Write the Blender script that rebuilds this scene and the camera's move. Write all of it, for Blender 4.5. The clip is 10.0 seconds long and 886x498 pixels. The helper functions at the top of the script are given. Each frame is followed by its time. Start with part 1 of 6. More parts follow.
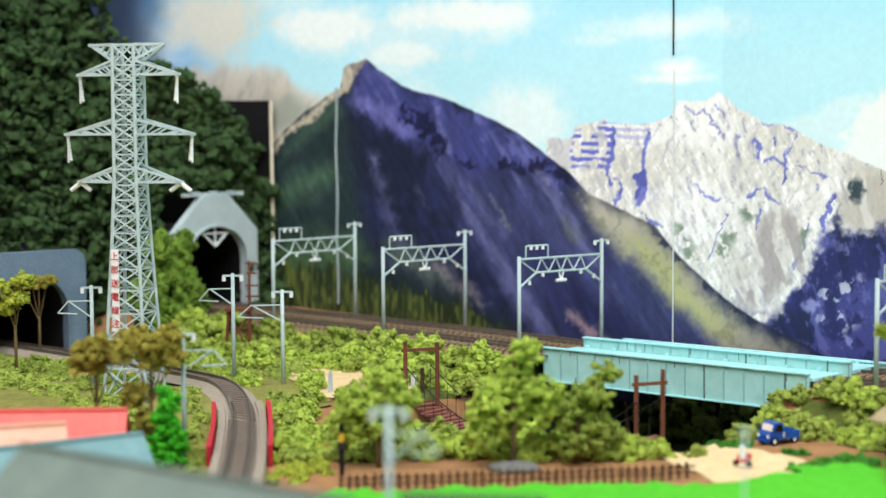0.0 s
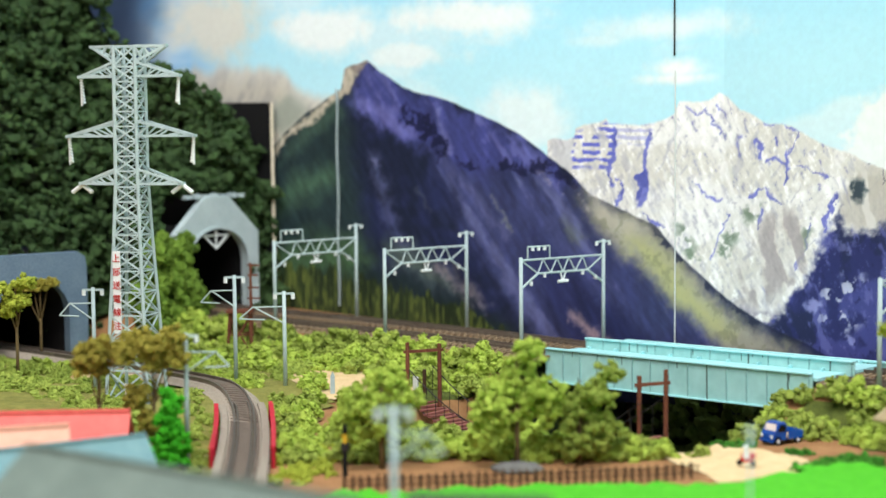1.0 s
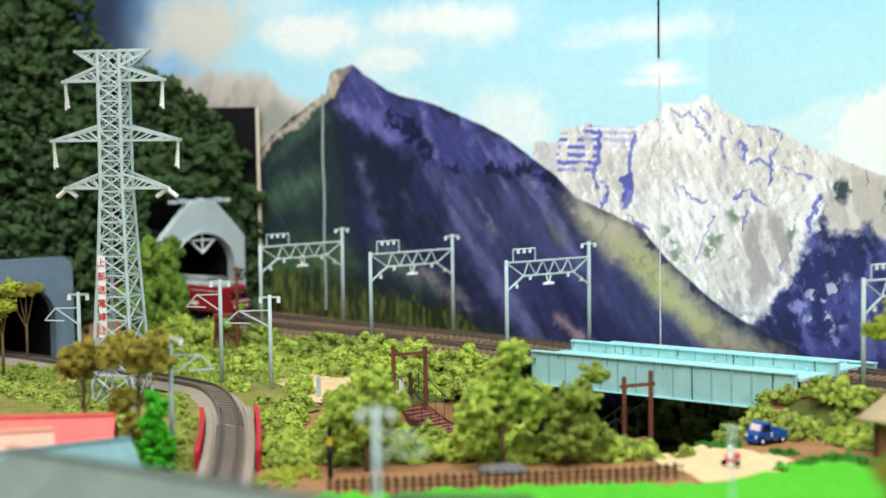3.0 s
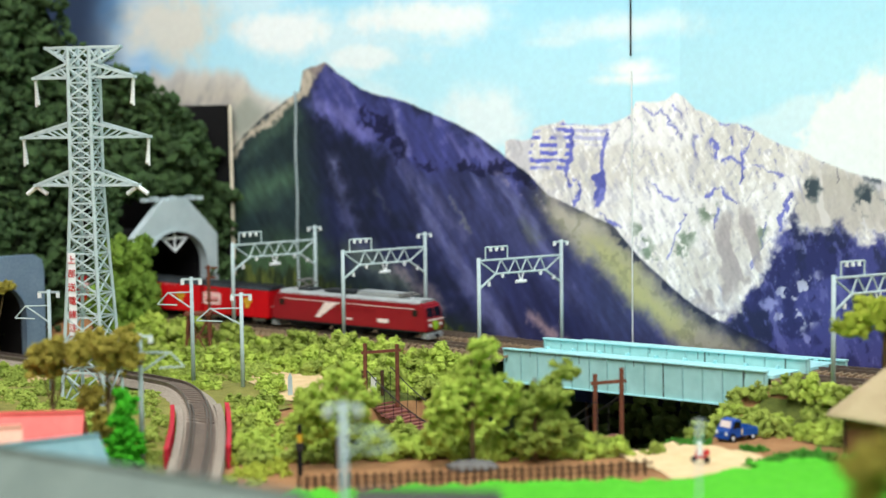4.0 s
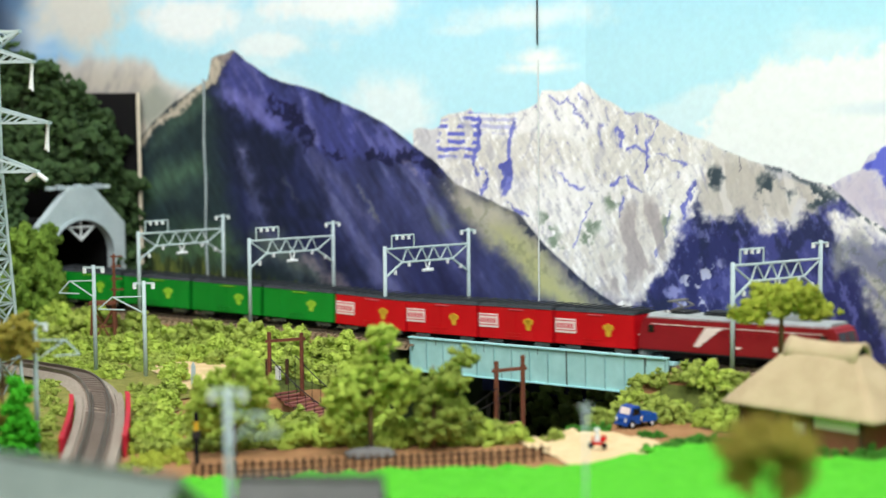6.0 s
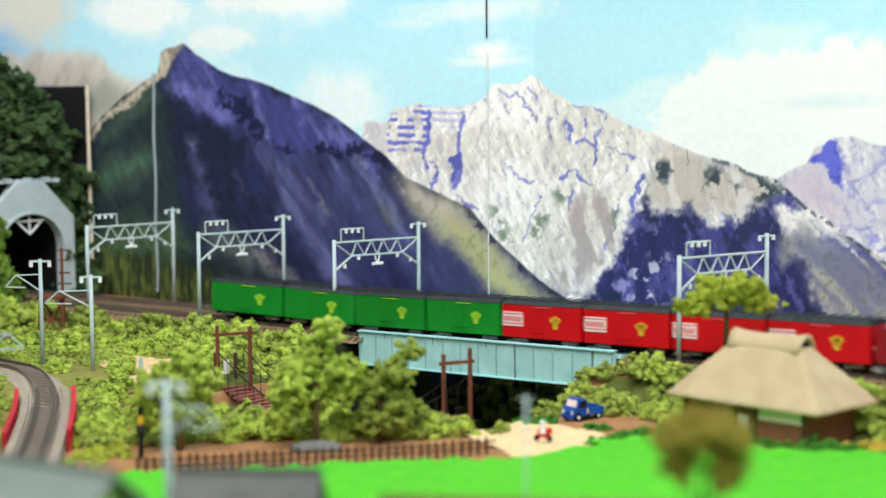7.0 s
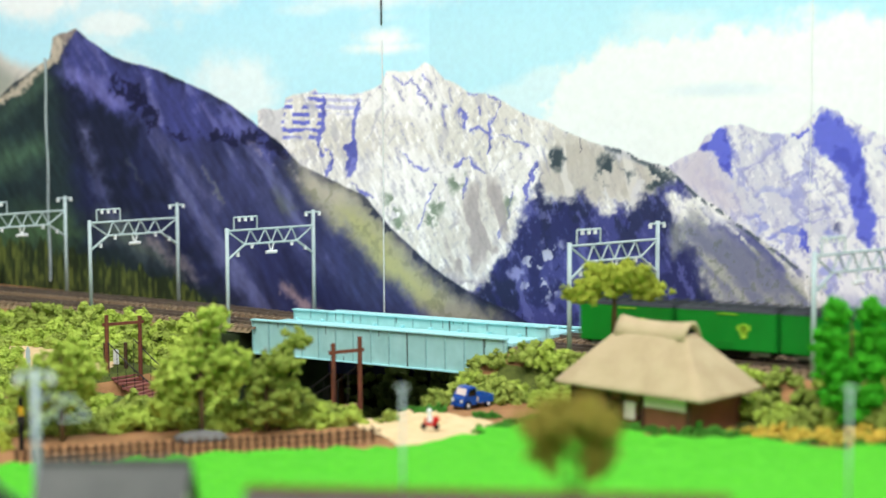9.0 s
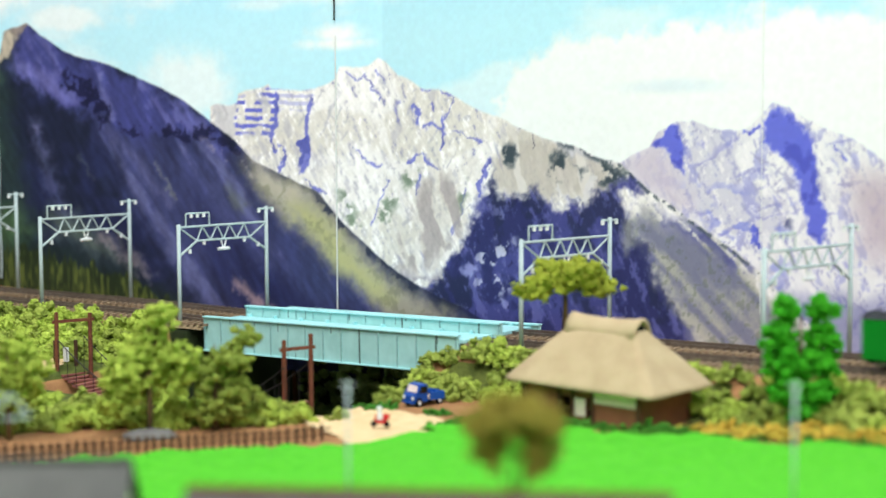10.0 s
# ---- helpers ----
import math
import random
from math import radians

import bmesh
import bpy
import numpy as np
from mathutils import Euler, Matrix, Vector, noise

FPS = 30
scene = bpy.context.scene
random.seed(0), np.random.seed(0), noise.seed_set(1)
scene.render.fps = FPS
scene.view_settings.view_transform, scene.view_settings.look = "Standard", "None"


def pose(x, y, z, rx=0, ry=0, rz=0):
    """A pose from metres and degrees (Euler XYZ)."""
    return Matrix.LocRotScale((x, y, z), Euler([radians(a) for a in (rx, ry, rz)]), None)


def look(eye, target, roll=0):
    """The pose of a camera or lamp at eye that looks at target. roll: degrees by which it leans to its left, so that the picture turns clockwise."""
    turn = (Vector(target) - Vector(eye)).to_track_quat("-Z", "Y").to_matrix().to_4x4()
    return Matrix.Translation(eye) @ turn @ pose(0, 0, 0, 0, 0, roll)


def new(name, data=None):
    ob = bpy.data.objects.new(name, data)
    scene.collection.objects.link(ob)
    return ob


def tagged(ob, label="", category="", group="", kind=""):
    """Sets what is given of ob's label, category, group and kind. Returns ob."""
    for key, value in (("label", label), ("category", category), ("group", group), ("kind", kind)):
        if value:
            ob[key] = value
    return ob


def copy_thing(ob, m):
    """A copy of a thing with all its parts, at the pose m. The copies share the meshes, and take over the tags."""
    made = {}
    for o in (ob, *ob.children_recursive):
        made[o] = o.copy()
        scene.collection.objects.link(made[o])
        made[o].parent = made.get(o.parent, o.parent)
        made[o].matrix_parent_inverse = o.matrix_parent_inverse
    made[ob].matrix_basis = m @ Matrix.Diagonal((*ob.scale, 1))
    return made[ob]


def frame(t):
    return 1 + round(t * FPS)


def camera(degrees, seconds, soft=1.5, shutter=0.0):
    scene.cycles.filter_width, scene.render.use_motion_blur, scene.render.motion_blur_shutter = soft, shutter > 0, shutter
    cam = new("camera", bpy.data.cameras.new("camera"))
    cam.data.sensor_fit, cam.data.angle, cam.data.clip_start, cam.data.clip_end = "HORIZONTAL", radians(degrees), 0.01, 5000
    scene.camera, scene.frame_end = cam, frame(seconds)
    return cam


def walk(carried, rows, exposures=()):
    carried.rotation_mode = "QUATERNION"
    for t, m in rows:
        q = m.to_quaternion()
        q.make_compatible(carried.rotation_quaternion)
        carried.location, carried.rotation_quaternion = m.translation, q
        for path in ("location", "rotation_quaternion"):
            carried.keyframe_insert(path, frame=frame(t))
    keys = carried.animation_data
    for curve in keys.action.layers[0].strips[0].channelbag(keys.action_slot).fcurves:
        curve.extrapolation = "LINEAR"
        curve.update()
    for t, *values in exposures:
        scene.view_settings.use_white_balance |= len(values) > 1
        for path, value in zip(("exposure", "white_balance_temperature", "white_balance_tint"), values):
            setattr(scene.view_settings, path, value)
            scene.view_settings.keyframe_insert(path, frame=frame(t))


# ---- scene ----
cam = camera(30.4, 10.0, shutter=0.5)
PATH = [
    (0.0, pose(0.14160, 0.08420, 0.12372, 85.534, 0.345, 45.239)),
    (0.5, pose(0.14030, 0.08355, 0.12353, 85.570, 0.423, 45.191)),
    (1.0, pose(0.13996, 0.08334, 0.12263, 85.645, 0.509, 45.168)),
    (1.5, pose(0.14111, 0.08358, 0.12249, 85.696, 0.620, 45.130)),
    (2.0, pose(0.14145, 0.08377, 0.12208, 85.761, 0.709, 45.053)),
    (2.5, pose(0.14188, 0.08392, 0.12179, 85.802, 0.757, 44.983)),
    (4.0, pose(0.14450, 0.08701, 0.11925, 85.884, 0.715, 44.056)),
    (4.5, pose(0.14629, 0.08884, 0.11851, 85.844, 0.639, 43.509)),
    (5.0, pose(0.14839, 0.09139, 0.11751, 85.797, 0.585, 42.842)),
    (5.5, pose(0.15061, 0.09442, 0.11672, 85.728, 0.544, 42.259)),
    (7.0, pose(0.15710, 0.10145, 0.11498, 85.474, 0.446, 40.277)),
    (7.5, pose(0.15925, 0.10398, 0.11441, 85.395, 0.445, 39.592)),
    (8.0, pose(0.16075, 0.10632, 0.11396, 85.306, 0.429, 38.817)),
    (8.5, pose(0.16228, 0.10975, 0.11417, 85.174, 0.304, 38.158)),
    (9.0, pose(0.16395, 0.11255, 0.11386, 85.084, 0.283, 37.405)),
    (9.5, pose(0.16523, 0.11537, 0.11370, 85.018, 0.259, 36.722)),
    (10.0, pose(0.16640, 0.11765, 0.11409, 84.920, 0.203, 36.107)),
]
walk(cam, PATH)
cam.data.dof.use_dof = True
cam.data.dof.focus_distance = 0.80
cam.data.dof.aperture_fstop = 7.4

# ---- light: a closed room with fluorescent ceiling panels ----
scene.view_settings.exposure = 0.0
world = bpy.data.worlds.new("room_air")
world.use_nodes = True
world.node_tree.nodes["Background"].inputs[0].default_value = (0.9, 0.95, 1.0, 1)
world.node_tree.nodes["Background"].inputs[1].default_value = 0.15
scene.world = world


def area_lamp(name, at, target, sx, sy, watts, color):
    data = bpy.data.lights.new(name, "AREA")
    data.shape, data.size, data.size_y, data.energy, data.color = "RECTANGLE", sx, sy, watts, color
    ob = new(name, data)
    ob.matrix_world = look(at, target)
    return ob


area_lamp("ceiling_lamp_front", (-0.05, 0.15, 1.32), (-0.25, 0.62, 0.0), 1.3, 0.5, 21.5, (0.98, 0.97, 1.0))
area_lamp("ceiling_lamp_back", (0.5, -0.5, 1.32), (-0.35, 0.75, 0.1), 1.3, 0.5, 19.0, (0.98, 0.97, 1.0))


# ---- materials ----
def srgb(*c):
    return tuple((v / 12.92 if v <= 0.04045 else ((v + 0.055) / 1.055) ** 2.4) for v in c) + (1.0,)


def surface(name, c1, c2, rough=0.7, scale=300.0, bump=0.3, fine=1500.0, metal=0.0, island=0.0, depth=0.0004, spec=0.3):
    """Two colours mixed by coarse and fine grain, with relief; sizes in 1/m."""
    m = bpy.data.materials.new(name)
    m.use_nodes = True
    nt = m.node_tree
    p = nt.nodes["Principled BSDF"]
    p.inputs["Roughness"].default_value = rough
    p.inputs["Metallic"].default_value = metal
    p.inputs["Specular IOR Level"].default_value = spec
    tc = nt.nodes.new("ShaderNodeTexCoord")
    n1, n2 = nt.nodes.new("ShaderNodeTexNoise"), nt.nodes.new("ShaderNodeTexNoise")
    n1.inputs["Scale"].default_value, n1.inputs["Detail"].default_value = scale, 4
    n2.inputs["Scale"].default_value, n2.inputs["Detail"].default_value = fine, 3
    for n in (n1, n2):
        nt.links.new(tc.outputs["Object"], n.inputs["Vector"])
    add = nt.nodes.new("ShaderNodeMath")
    add.operation = "ADD"
    nt.links.new(n1.outputs["Fac"], add.inputs[0])
    nt.links.new(n2.outputs["Fac"], add.inputs[1])
    last = add
    geo = nt.nodes.new("ShaderNodeNewGeometry")
    info = nt.nodes.new("ShaderNodeObjectInfo")
    for socket, amount in ((geo.outputs["Random Per Island"], island), (info.outputs["Random"], 0.25)):
        ma = nt.nodes.new("ShaderNodeMath")
        ma.operation = "MULTIPLY_ADD"
        nt.links.new(socket, ma.inputs[0])
        ma.inputs[1].default_value = amount
        nt.links.new(last.outputs[0], ma.inputs[2])
        last = ma
    mr = nt.nodes.new("ShaderNodeMapRange")
    mr.inputs["From Min"].default_value, mr.inputs["From Max"].default_value = 0.72, 1.28 + island + 0.25
    nt.links.new(last.outputs[0], mr.inputs["Value"])
    mix = nt.nodes.new("ShaderNodeMix")
    mix.data_type = "RGBA"
    mix.inputs[6].default_value, mix.inputs[7].default_value = srgb(*c1), srgb(*c2)
    nt.links.new(mr.outputs[0], mix.inputs[0])
    nt.links.new(mix.outputs[2], p.inputs["Base Color"])
    b = nt.nodes.new("ShaderNodeBump")
    b.inputs["Strength"].default_value, b.inputs["Distance"].default_value = bump, depth
    nt.links.new(n2.outputs["Fac"], b.inputs["Height"])
    nt.links.new(b.outputs[0], p.inputs["Normal"])
    return m


M_STEEL = surface("grey_plastic", (.62, .70, .70), (.76, .83, .82), .5, 200, .1, 2500)
M_STEEL_D = surface("dark_steel", (.10, .10, .10), (.18, .17, .16), .6, 300, .2)
M_WHITE = surface("white_plastic", (.84, .87, .86), (.93, .95, .94), .4, 200, .05)
M_BRIDGE = surface("turquoise_paint", (.60, .83, .84), (.72, .92, .92), .45, 60, .05, 300)
M_BRIDGE_S = surface("turquoise_stained", (.58, .78, .76), (.69, .88, .86), .5, 45, .05, 160)
M_STAIN = surface("stained_turquoise", (.46, .62, .61), (.62, .80, .79), .55, 500, .15, 1500)
M_RED = surface("red_paint", (.72, .04, .08), (.82, .07, .11), .35, 80, .05)
M_PLANK = surface("red_brown_plank", (.46, .27, .24), (.60, .38, .34), .8, 400, .5)
M_LOCO = surface("crimson_paint", (.48, .08, .11), (.58, .12, .15), .35, 80, .05)
M_GREEN = surface("green_paint", (.04, .46, .12), (.07, .55, .17), .35, 80, .05)
M_ROOFD = surface("dark_grey_roof", (.12, .14, .15), (.22, .24, .25), .7, 200, .2)
M_LROOF = surface("light_grey_roof", (.50, .53, .53), (.64, .67, .66), .55, 150, .1)
M_YELLOW = surface("yellow_print", (.78, .60, .14), (.86, .70, .22), .5, 200, .05)
M_YELLOWG = surface("lime_print", (.52, .74, .16), (.64, .82, .24), .5, 200, .05)
M_CREAM = surface("cream_print", (.88, .82, .78), (.96, .90, .87), .5, 200, .05)
M_PINKBAR = surface("rose_print", (.80, .35, .38), (.86, .42, .45), .5, 200, .05)
M_GLASS = surface("dark_window", (.05, .06, .07), (.10, .11, .12), .15, 200, .02, spec=.6)
M_RAIL = surface("worn_rail", (.42, .38, .34), (.58, .54, .50), .35, 400, .1, metal=.7)
M_TIE = surface("brown_sleeper", (.48, .41, .32), (.58, .50, .40), .8, 500, .4)
M_BALLAST = surface("brown_ballast", (.54, .47, .36), (.69, .61, .47), .95, 900, 1.0, 2600, depth=.0008)
M_SOIL = surface("sandy_soil", (.52, .36, .23), (.72, .54, .36), .95, 120, .9, 2000, depth=.0007)
M_PATH = surface("pale_sand", (.78, .66, .47), (.90, .80, .62), .95, 150, .6, 2200, depth=.0004)
M_FIELD = surface("bright_green_flock", (.26, .72, .10), (.44, .89, .22), .95, 250, 1.0, 2400, depth=.001)
M_LEAF = surface("foam_leaf", (.39, .48, .16), (.71, .77, .36), .95, 350, .8, 1800, island=.30, depth=.0009)
M_LEAF2 = surface("foam_leaf_fresh", (.46, .57, .17), (.78, .86, .38), .95, 350, .8, 1800, island=.30, depth=.0009)
M_LEAFY = surface("foam_leaf_lime", (.48, .54, .13), (.75, .79, .30), .95, 350, 1.0, 1800, island=.5, depth=.0009)
M_LEAFB = surface("olive_leaf", (.46, .43, .15), (.72, .68, .29), .95, 350, 1.0, 1800, island=.6, depth=.0009)
M_HILLLEAF = surface("dark_hill_leaf", (.10, .17, .09), (.29, .40, .22), .95, 120, 1.0, 1300, island=.7, depth=.0012)
M_HILLBUSH = surface("mid_green_leaf", (.24, .34, .10), (.50, .63, .23), .95, 350, .8, 1800, island=.3, depth=.0009)
M_RAVINE = surface("deep_shade_leaf", (.24, .30, .16), (.46, .54, .28), .95, 120, 1.0, 1300, island=.6, depth=.001)
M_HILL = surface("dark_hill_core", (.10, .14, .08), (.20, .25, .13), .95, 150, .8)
M_NEON = surface("vivid_green_leaf", (.14, .56, .07), (.35, .80, .16), .95, 350, 1.0, 1800, island=.5, depth=.0009)
M_GRASS = surface("dark_green_grass", (.16, .40, .10), (.34, .62, .20), .95, 400, 1.0, 1800, island=.4, depth=.0008)
M_GRASSD = surface("moss", (.22, .27, .10), (.42, .46, .20), .95, 300, 1.0, 1800, depth=.001)
M_FLOWER = surface("orange_flower", (.56, .56, .15), (.90, .75, .32), .95, 500, .8, 1800, island=.7, depth=.0006)
M_BARK = surface("brown_bark", (.30, .25, .15), (.45, .38, .24), .9, 500, .8)
M_WOOD = surface("reddish_wood", (.36, .20, .14), (.50, .30, .21), .8, 400, .5)
M_WOODD = surface("dark_brown_wood", (.24, .17, .11), (.36, .26, .17), .8, 400, .5)
M_THATCH = surface("tan_thatch", (.66, .58, .45), (.77, .70, .56), .95, 90, .8, 2600, depth=.0003)
M_MUD = surface("brown_mud_wall", (.46, .30, .20), (.56, .38, .26), .9, 150, .3)
M_PAPER = surface("cream_plaster", (.80, .76, .66), (.90, .87, .78), .8, 150, .2)
M_CONC = surface("blue_grey_concrete", (.60, .67, .68), (.74, .80, .80), .85, 70, .5, 900)
# darker copy of the concrete above, with the hill's shade mixed into the colour
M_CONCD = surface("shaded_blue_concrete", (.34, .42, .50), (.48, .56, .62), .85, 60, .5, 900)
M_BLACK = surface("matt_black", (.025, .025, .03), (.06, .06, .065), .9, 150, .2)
M_TRUCK = surface("blue_truck_paint", (.08, .26, .58), (.13, .36, .70), .35, 200, .05)
M_REDRAIL = surface("crimson_bridge_rail", (.66, .10, .17), (.78, .18, .24), .5, 200, .1)
M_TURF = surface("olive_turf", (.40, .42, .18), (.66, .64, .34), .95, 160, 1.0, 2200, depth=.0009)
M_BALLAST2 = surface("grey_ballast", (.54, .50, .45), (.72, .67, .60), .95, 900, 1.0, 2600, depth=.0006)
M_TIE2 = surface("grey_sleeper", (.38, .33, .29), (.50, .45, .40), .8, 500, .4)
M_ROCK = surface("grey_rock", (.34, .34, .33), (.52, .52, .50), .9, 300, .8)
M_REDROOF = surface("salmon_red_roof", (.82, .36, .33), (.90, .46, .42), .6, 150, .2)
M_PINKROOF = surface("pale_pink_roof", (.84, .62, .52), (.90, .70, .60), .6, 150, .2)
M_TEALROOF = surface("teal_grey_roof", (.36, .52, .54), (.48, .62, .63), .6, 150, .2)
M_RUST = surface("rusty_streak", (.30, .36, .34), (.46, .58, .56), .7, 700, .2)
M_GREYROOF = surface("grey_green_roof", (.37, .43, .40), (.47, .53, .49), .6, 100, .2)
M_DARKROOF = surface("charcoal_roof", (.24, .25, .24), (.36, .37, .35), .6, 100, .2)
M_WALLPAINT = surface("white_room_wall", (.80, .81, .80), (.86, .87, .86), .9, 5, .1, 40)
M_FLOORROOM = surface("grey_room_floor", (.42, .42, .40), (.52, .52, .50), .7, 4, .1, 60)
M_SIGNRED = surface("red_sign_ink", (.72, .10, .10), (.80, .16, .15), .6, 200, .05)


# ---- mesh helpers ----
def box(bm, x0, x1, y0, y1, z0, z1, bevel=0.0):
    r = bmesh.ops.create_cube(bm, size=1.0, matrix=Matrix.Translation(((x0 + x1) / 2, (y0 + y1) / 2, (z0 + z1) / 2)) @ Matrix.Diagonal((x1 - x0, y1 - y0, z1 - z0, 1)))
    if bevel:
        es = list({e for v in r["verts"] for e in v.link_edges})
        bmesh.ops.bevel(bm, geom=es, offset=bevel, segments=2, affect="EDGES")
    return r["verts"]


def bar(bm, a, b, w, h=None):
    """A square bar from a to b."""
    a, b = Vector(a), Vector(b)
    d = b - a
    m = Matrix.Translation((a + b) / 2) @ d.to_track_quat("Z", "Y").to_matrix().to_4x4() @ Matrix.Diagonal((w, h or w, d.length, 1))
    bmesh.ops.create_cube(bm, size=1.0, matrix=m)


def rod(bm, a, b, r1, r2=None, n=8):
    a, b = Vector(a), Vector(b)
    d = b - a
    m = Matrix.Translation((a + b) / 2) @ d.to_track_quat("Z", "Y").to_matrix().to_4x4()
    bmesh.ops.create_cone(bm, cap_ends=True, segments=n, radius1=r1, radius2=r1 if r2 is None else r2, depth=d.length, matrix=m)


def prism(bm, outline, axis_a, axis_b, origin, along, length):
    """Extrudes a closed 2D outline, spanned by two axes, by length along a third."""
    axis_a, axis_b, along, origin = Vector(axis_a), Vector(axis_b), Vector(along), Vector(origin)
    v0 = [bm.verts.new(origin + axis_a * a + axis_b * b) for a, b in outline]
    v1 = [bm.verts.new(v.co + along * length) for v in v0]
    n = len(v0)
    bm.faces.new(v0)
    bm.faces.new(v1[::-1])
    for i in range(n):
        bm.faces.new((v0[i], v1[i], v1[(i + 1) % n], v0[(i + 1) % n]))


def done(name, bm, material, smooth=False):
    bmesh.ops.recalc_face_normals(bm, faces=bm.faces[:])
    me = bpy.data.meshes.new(name)
    bm.to_mesh(me)
    bm.free()
    me.materials.append(material)
    if smooth:
        me.shade_smooth()
    return me


def part(name, bm, material, parent, label="", smooth=False):
    ob = new(name, done(name, bm, material, smooth) if isinstance(bm, bmesh.types.BMesh) else bm)
    ob.parent = parent
    if label:
        tagged(ob, label)
    return ob


def thing(name, m, label, category, group="", kind=""):
    ob = new(name)
    ob.empty_display_size = 0.01
    ob.matrix_basis = m
    return tagged(ob, label, category, group, kind)


def solid(name, bm, material, label, category="", group="", kind="", m=None, smooth=False):
    ob = new(name, done(name, bm, material, smooth))
    if m is not None:
        ob.matrix_basis = m
    return tagged(ob, label, category, group, kind)


def ico(sub):
    bm = bmesh.new()
    bmesh.ops.create_icosphere(bm, subdivisions=sub, radius=1.0)
    v = np.array([q.co[:] for q in bm.verts])
    f = np.array([[q.index for q in p.verts] for p in bm.faces])
    bm.free()
    return v, f


ICO = {k: ico(k) for k in (1, 2, 3)}
RNG = np.random.default_rng(4)


def clump_mesh(name, centres, radii, material, sub=2, rough=0.22, squash=0.9):
    """Many uneven foam lumps in one mesh."""
    v0, f0 = ICO[sub]
    vs, fs, n = [], [], 0
    for c, r in zip(centres, radii):
        d = 1 + rough * RNG.standard_normal(len(v0))
        k = RNG.standard_normal((3, 3)) * 1.6
        d += 0.22 * np.sin(v0 @ k.T * 2).sum(1) / 2
        p = v0 * np.clip(d, .55, 1.6)[:, None] * r
        p[:, 2] *= squash
        vs.append(p + np.array(c))
        fs.append(f0 + n)
        n += len(v0)
    me = bpy.data.meshes.new(name)
    me.from_pydata(np.concatenate(vs).tolist(), [], np.concatenate(fs).tolist())
    me.materials.append(material)
    return me


# ---- layout of the land ----
def track_y(x, far=False):
    """Centre line of the near or far main track."""
    return 0.7225 - 0.275 * 0.03 * np.log1p(np.exp((-0.447 - x) / 0.03)) + (0.033 if far else 0.0)


def rail_z(x):
    return 0.005 + 0.018 * max(0.0, x + 0.40) + 0.034 * min(0.27, max(0.0, -0.43 - x))


def smooth(a, b, x):
    t = np.clip((x - a) / (b - a), 0, 1)
    return t * t * (3 - 2 * t)


def wall_y(x):
    return 0.787 + 0.17 * min(0.0, x + 0.36)


def land_z(x, y):
    z = -0.0165 + 0.035 * max(0.0, x + 0.35) * (x < 0.05) + 0.014 * (x >= 0.05)
    z += 0.0085 * smooth(-0.42, -0.50, x)
    bed = smooth(track_y(x) - 0.040, track_y(x) - 0.018, y)
    z = z * (1 - bed) + (rail_z(x) - 0.0045) * bed
    gap = smooth(-0.437, -0.424, x) * smooth(-0.262, -0.280, x) * smooth(0.606, 0.632, y)
    z = z * (1 - gap) - 0.062 * gap
    return z + 0.0012 * noise.noise(Vector((x * 60, y * 60, 0))) * (1 - bed)


def ground_at(x, y):
    return float(land_z(x, y))


def grid_mesh(name, xs, ys, fz, material):
    vs = [(x, y, fz(x, y)) for y in ys for x in xs]
    n = len(xs)
    fs = [(j * n + i, j * n + i + 1, (j + 1) * n + i + 1, (j + 1) * n + i) for j in range(len(ys) - 1) for i in range(n - 1)]
    me = bpy.data.meshes.new(name)
    me.from_pydata(vs, [], fs)
    me.materials.append(material)
    me.shade_smooth()
    return me


xs = np.concatenate([np.linspace(-1.75, -0.66, 40)[:-1], np.linspace(-0.66, 0.0, 180), np.linspace(0.0, 0.62, 36)[1:]])
ys = np.concatenate([np.linspace(-0.25, 0.42, 40)[:-1], np.linspace(0.42, 0.81, 130)])
ground = tagged(new("ground", grid_mesh("ground", xs, ys, ground_at, M_SOIL)), "brown sandy model landscape ground with a ravine", "ground", kind="structure")


def patch(name, outline, lift, material, label, category, kind="structure", cells=60):
    """A sheet lying on the land inside a closed outline of (x, y)."""
    xs0, ys0 = [p[0] for p in outline], [p[1] for p in outline]
    step = max(max(xs0) - min(xs0), max(ys0) - min(ys0)) / cells
    nx, ny = int((max(xs0) - min(xs0)) / step) + 2, int((max(ys0) - min(ys0)) / step) + 2

    def inside(x, y):
        c, j = False, len(outline) - 1
        for i in range(len(outline)):
            (xi, yi), (xj, yj) = outline[i], outline[j]
            if (yi > y) != (yj > y) and x < (xj - xi) * (y - yi) / (yj - yi) + xi:
                c = not c
            j = i
        return c

    bm = bmesh.new()
    vs = {}
    for i in range(nx):
        for j in range(ny):
            cx, cy = min(xs0) + (i + .5) * step, min(ys0) + (j + .5) * step
            wob = 0.004 * noise.noise(Vector((cx * 90, cy * 90, 3)))
            if inside(cx + wob, cy - wob):
                q = []
                for a, b in ((i, j), (i + 1, j), (i + 1, j + 1), (i, j + 1)):
                    if (a, b) not in vs:
                        x, y = min(xs0) + a * step, min(ys0) + b * step
                        vs[a, b] = bm.verts.new((x, y, ground_at(x, y) + lift + 0.0008 * noise.noise(Vector((x * 250, y * 250, 1)))))
                    q.append(vs[a, b])
                bm.faces.new(q)
    return solid(name, bm, material, label, category, kind=kind, smooth=True)


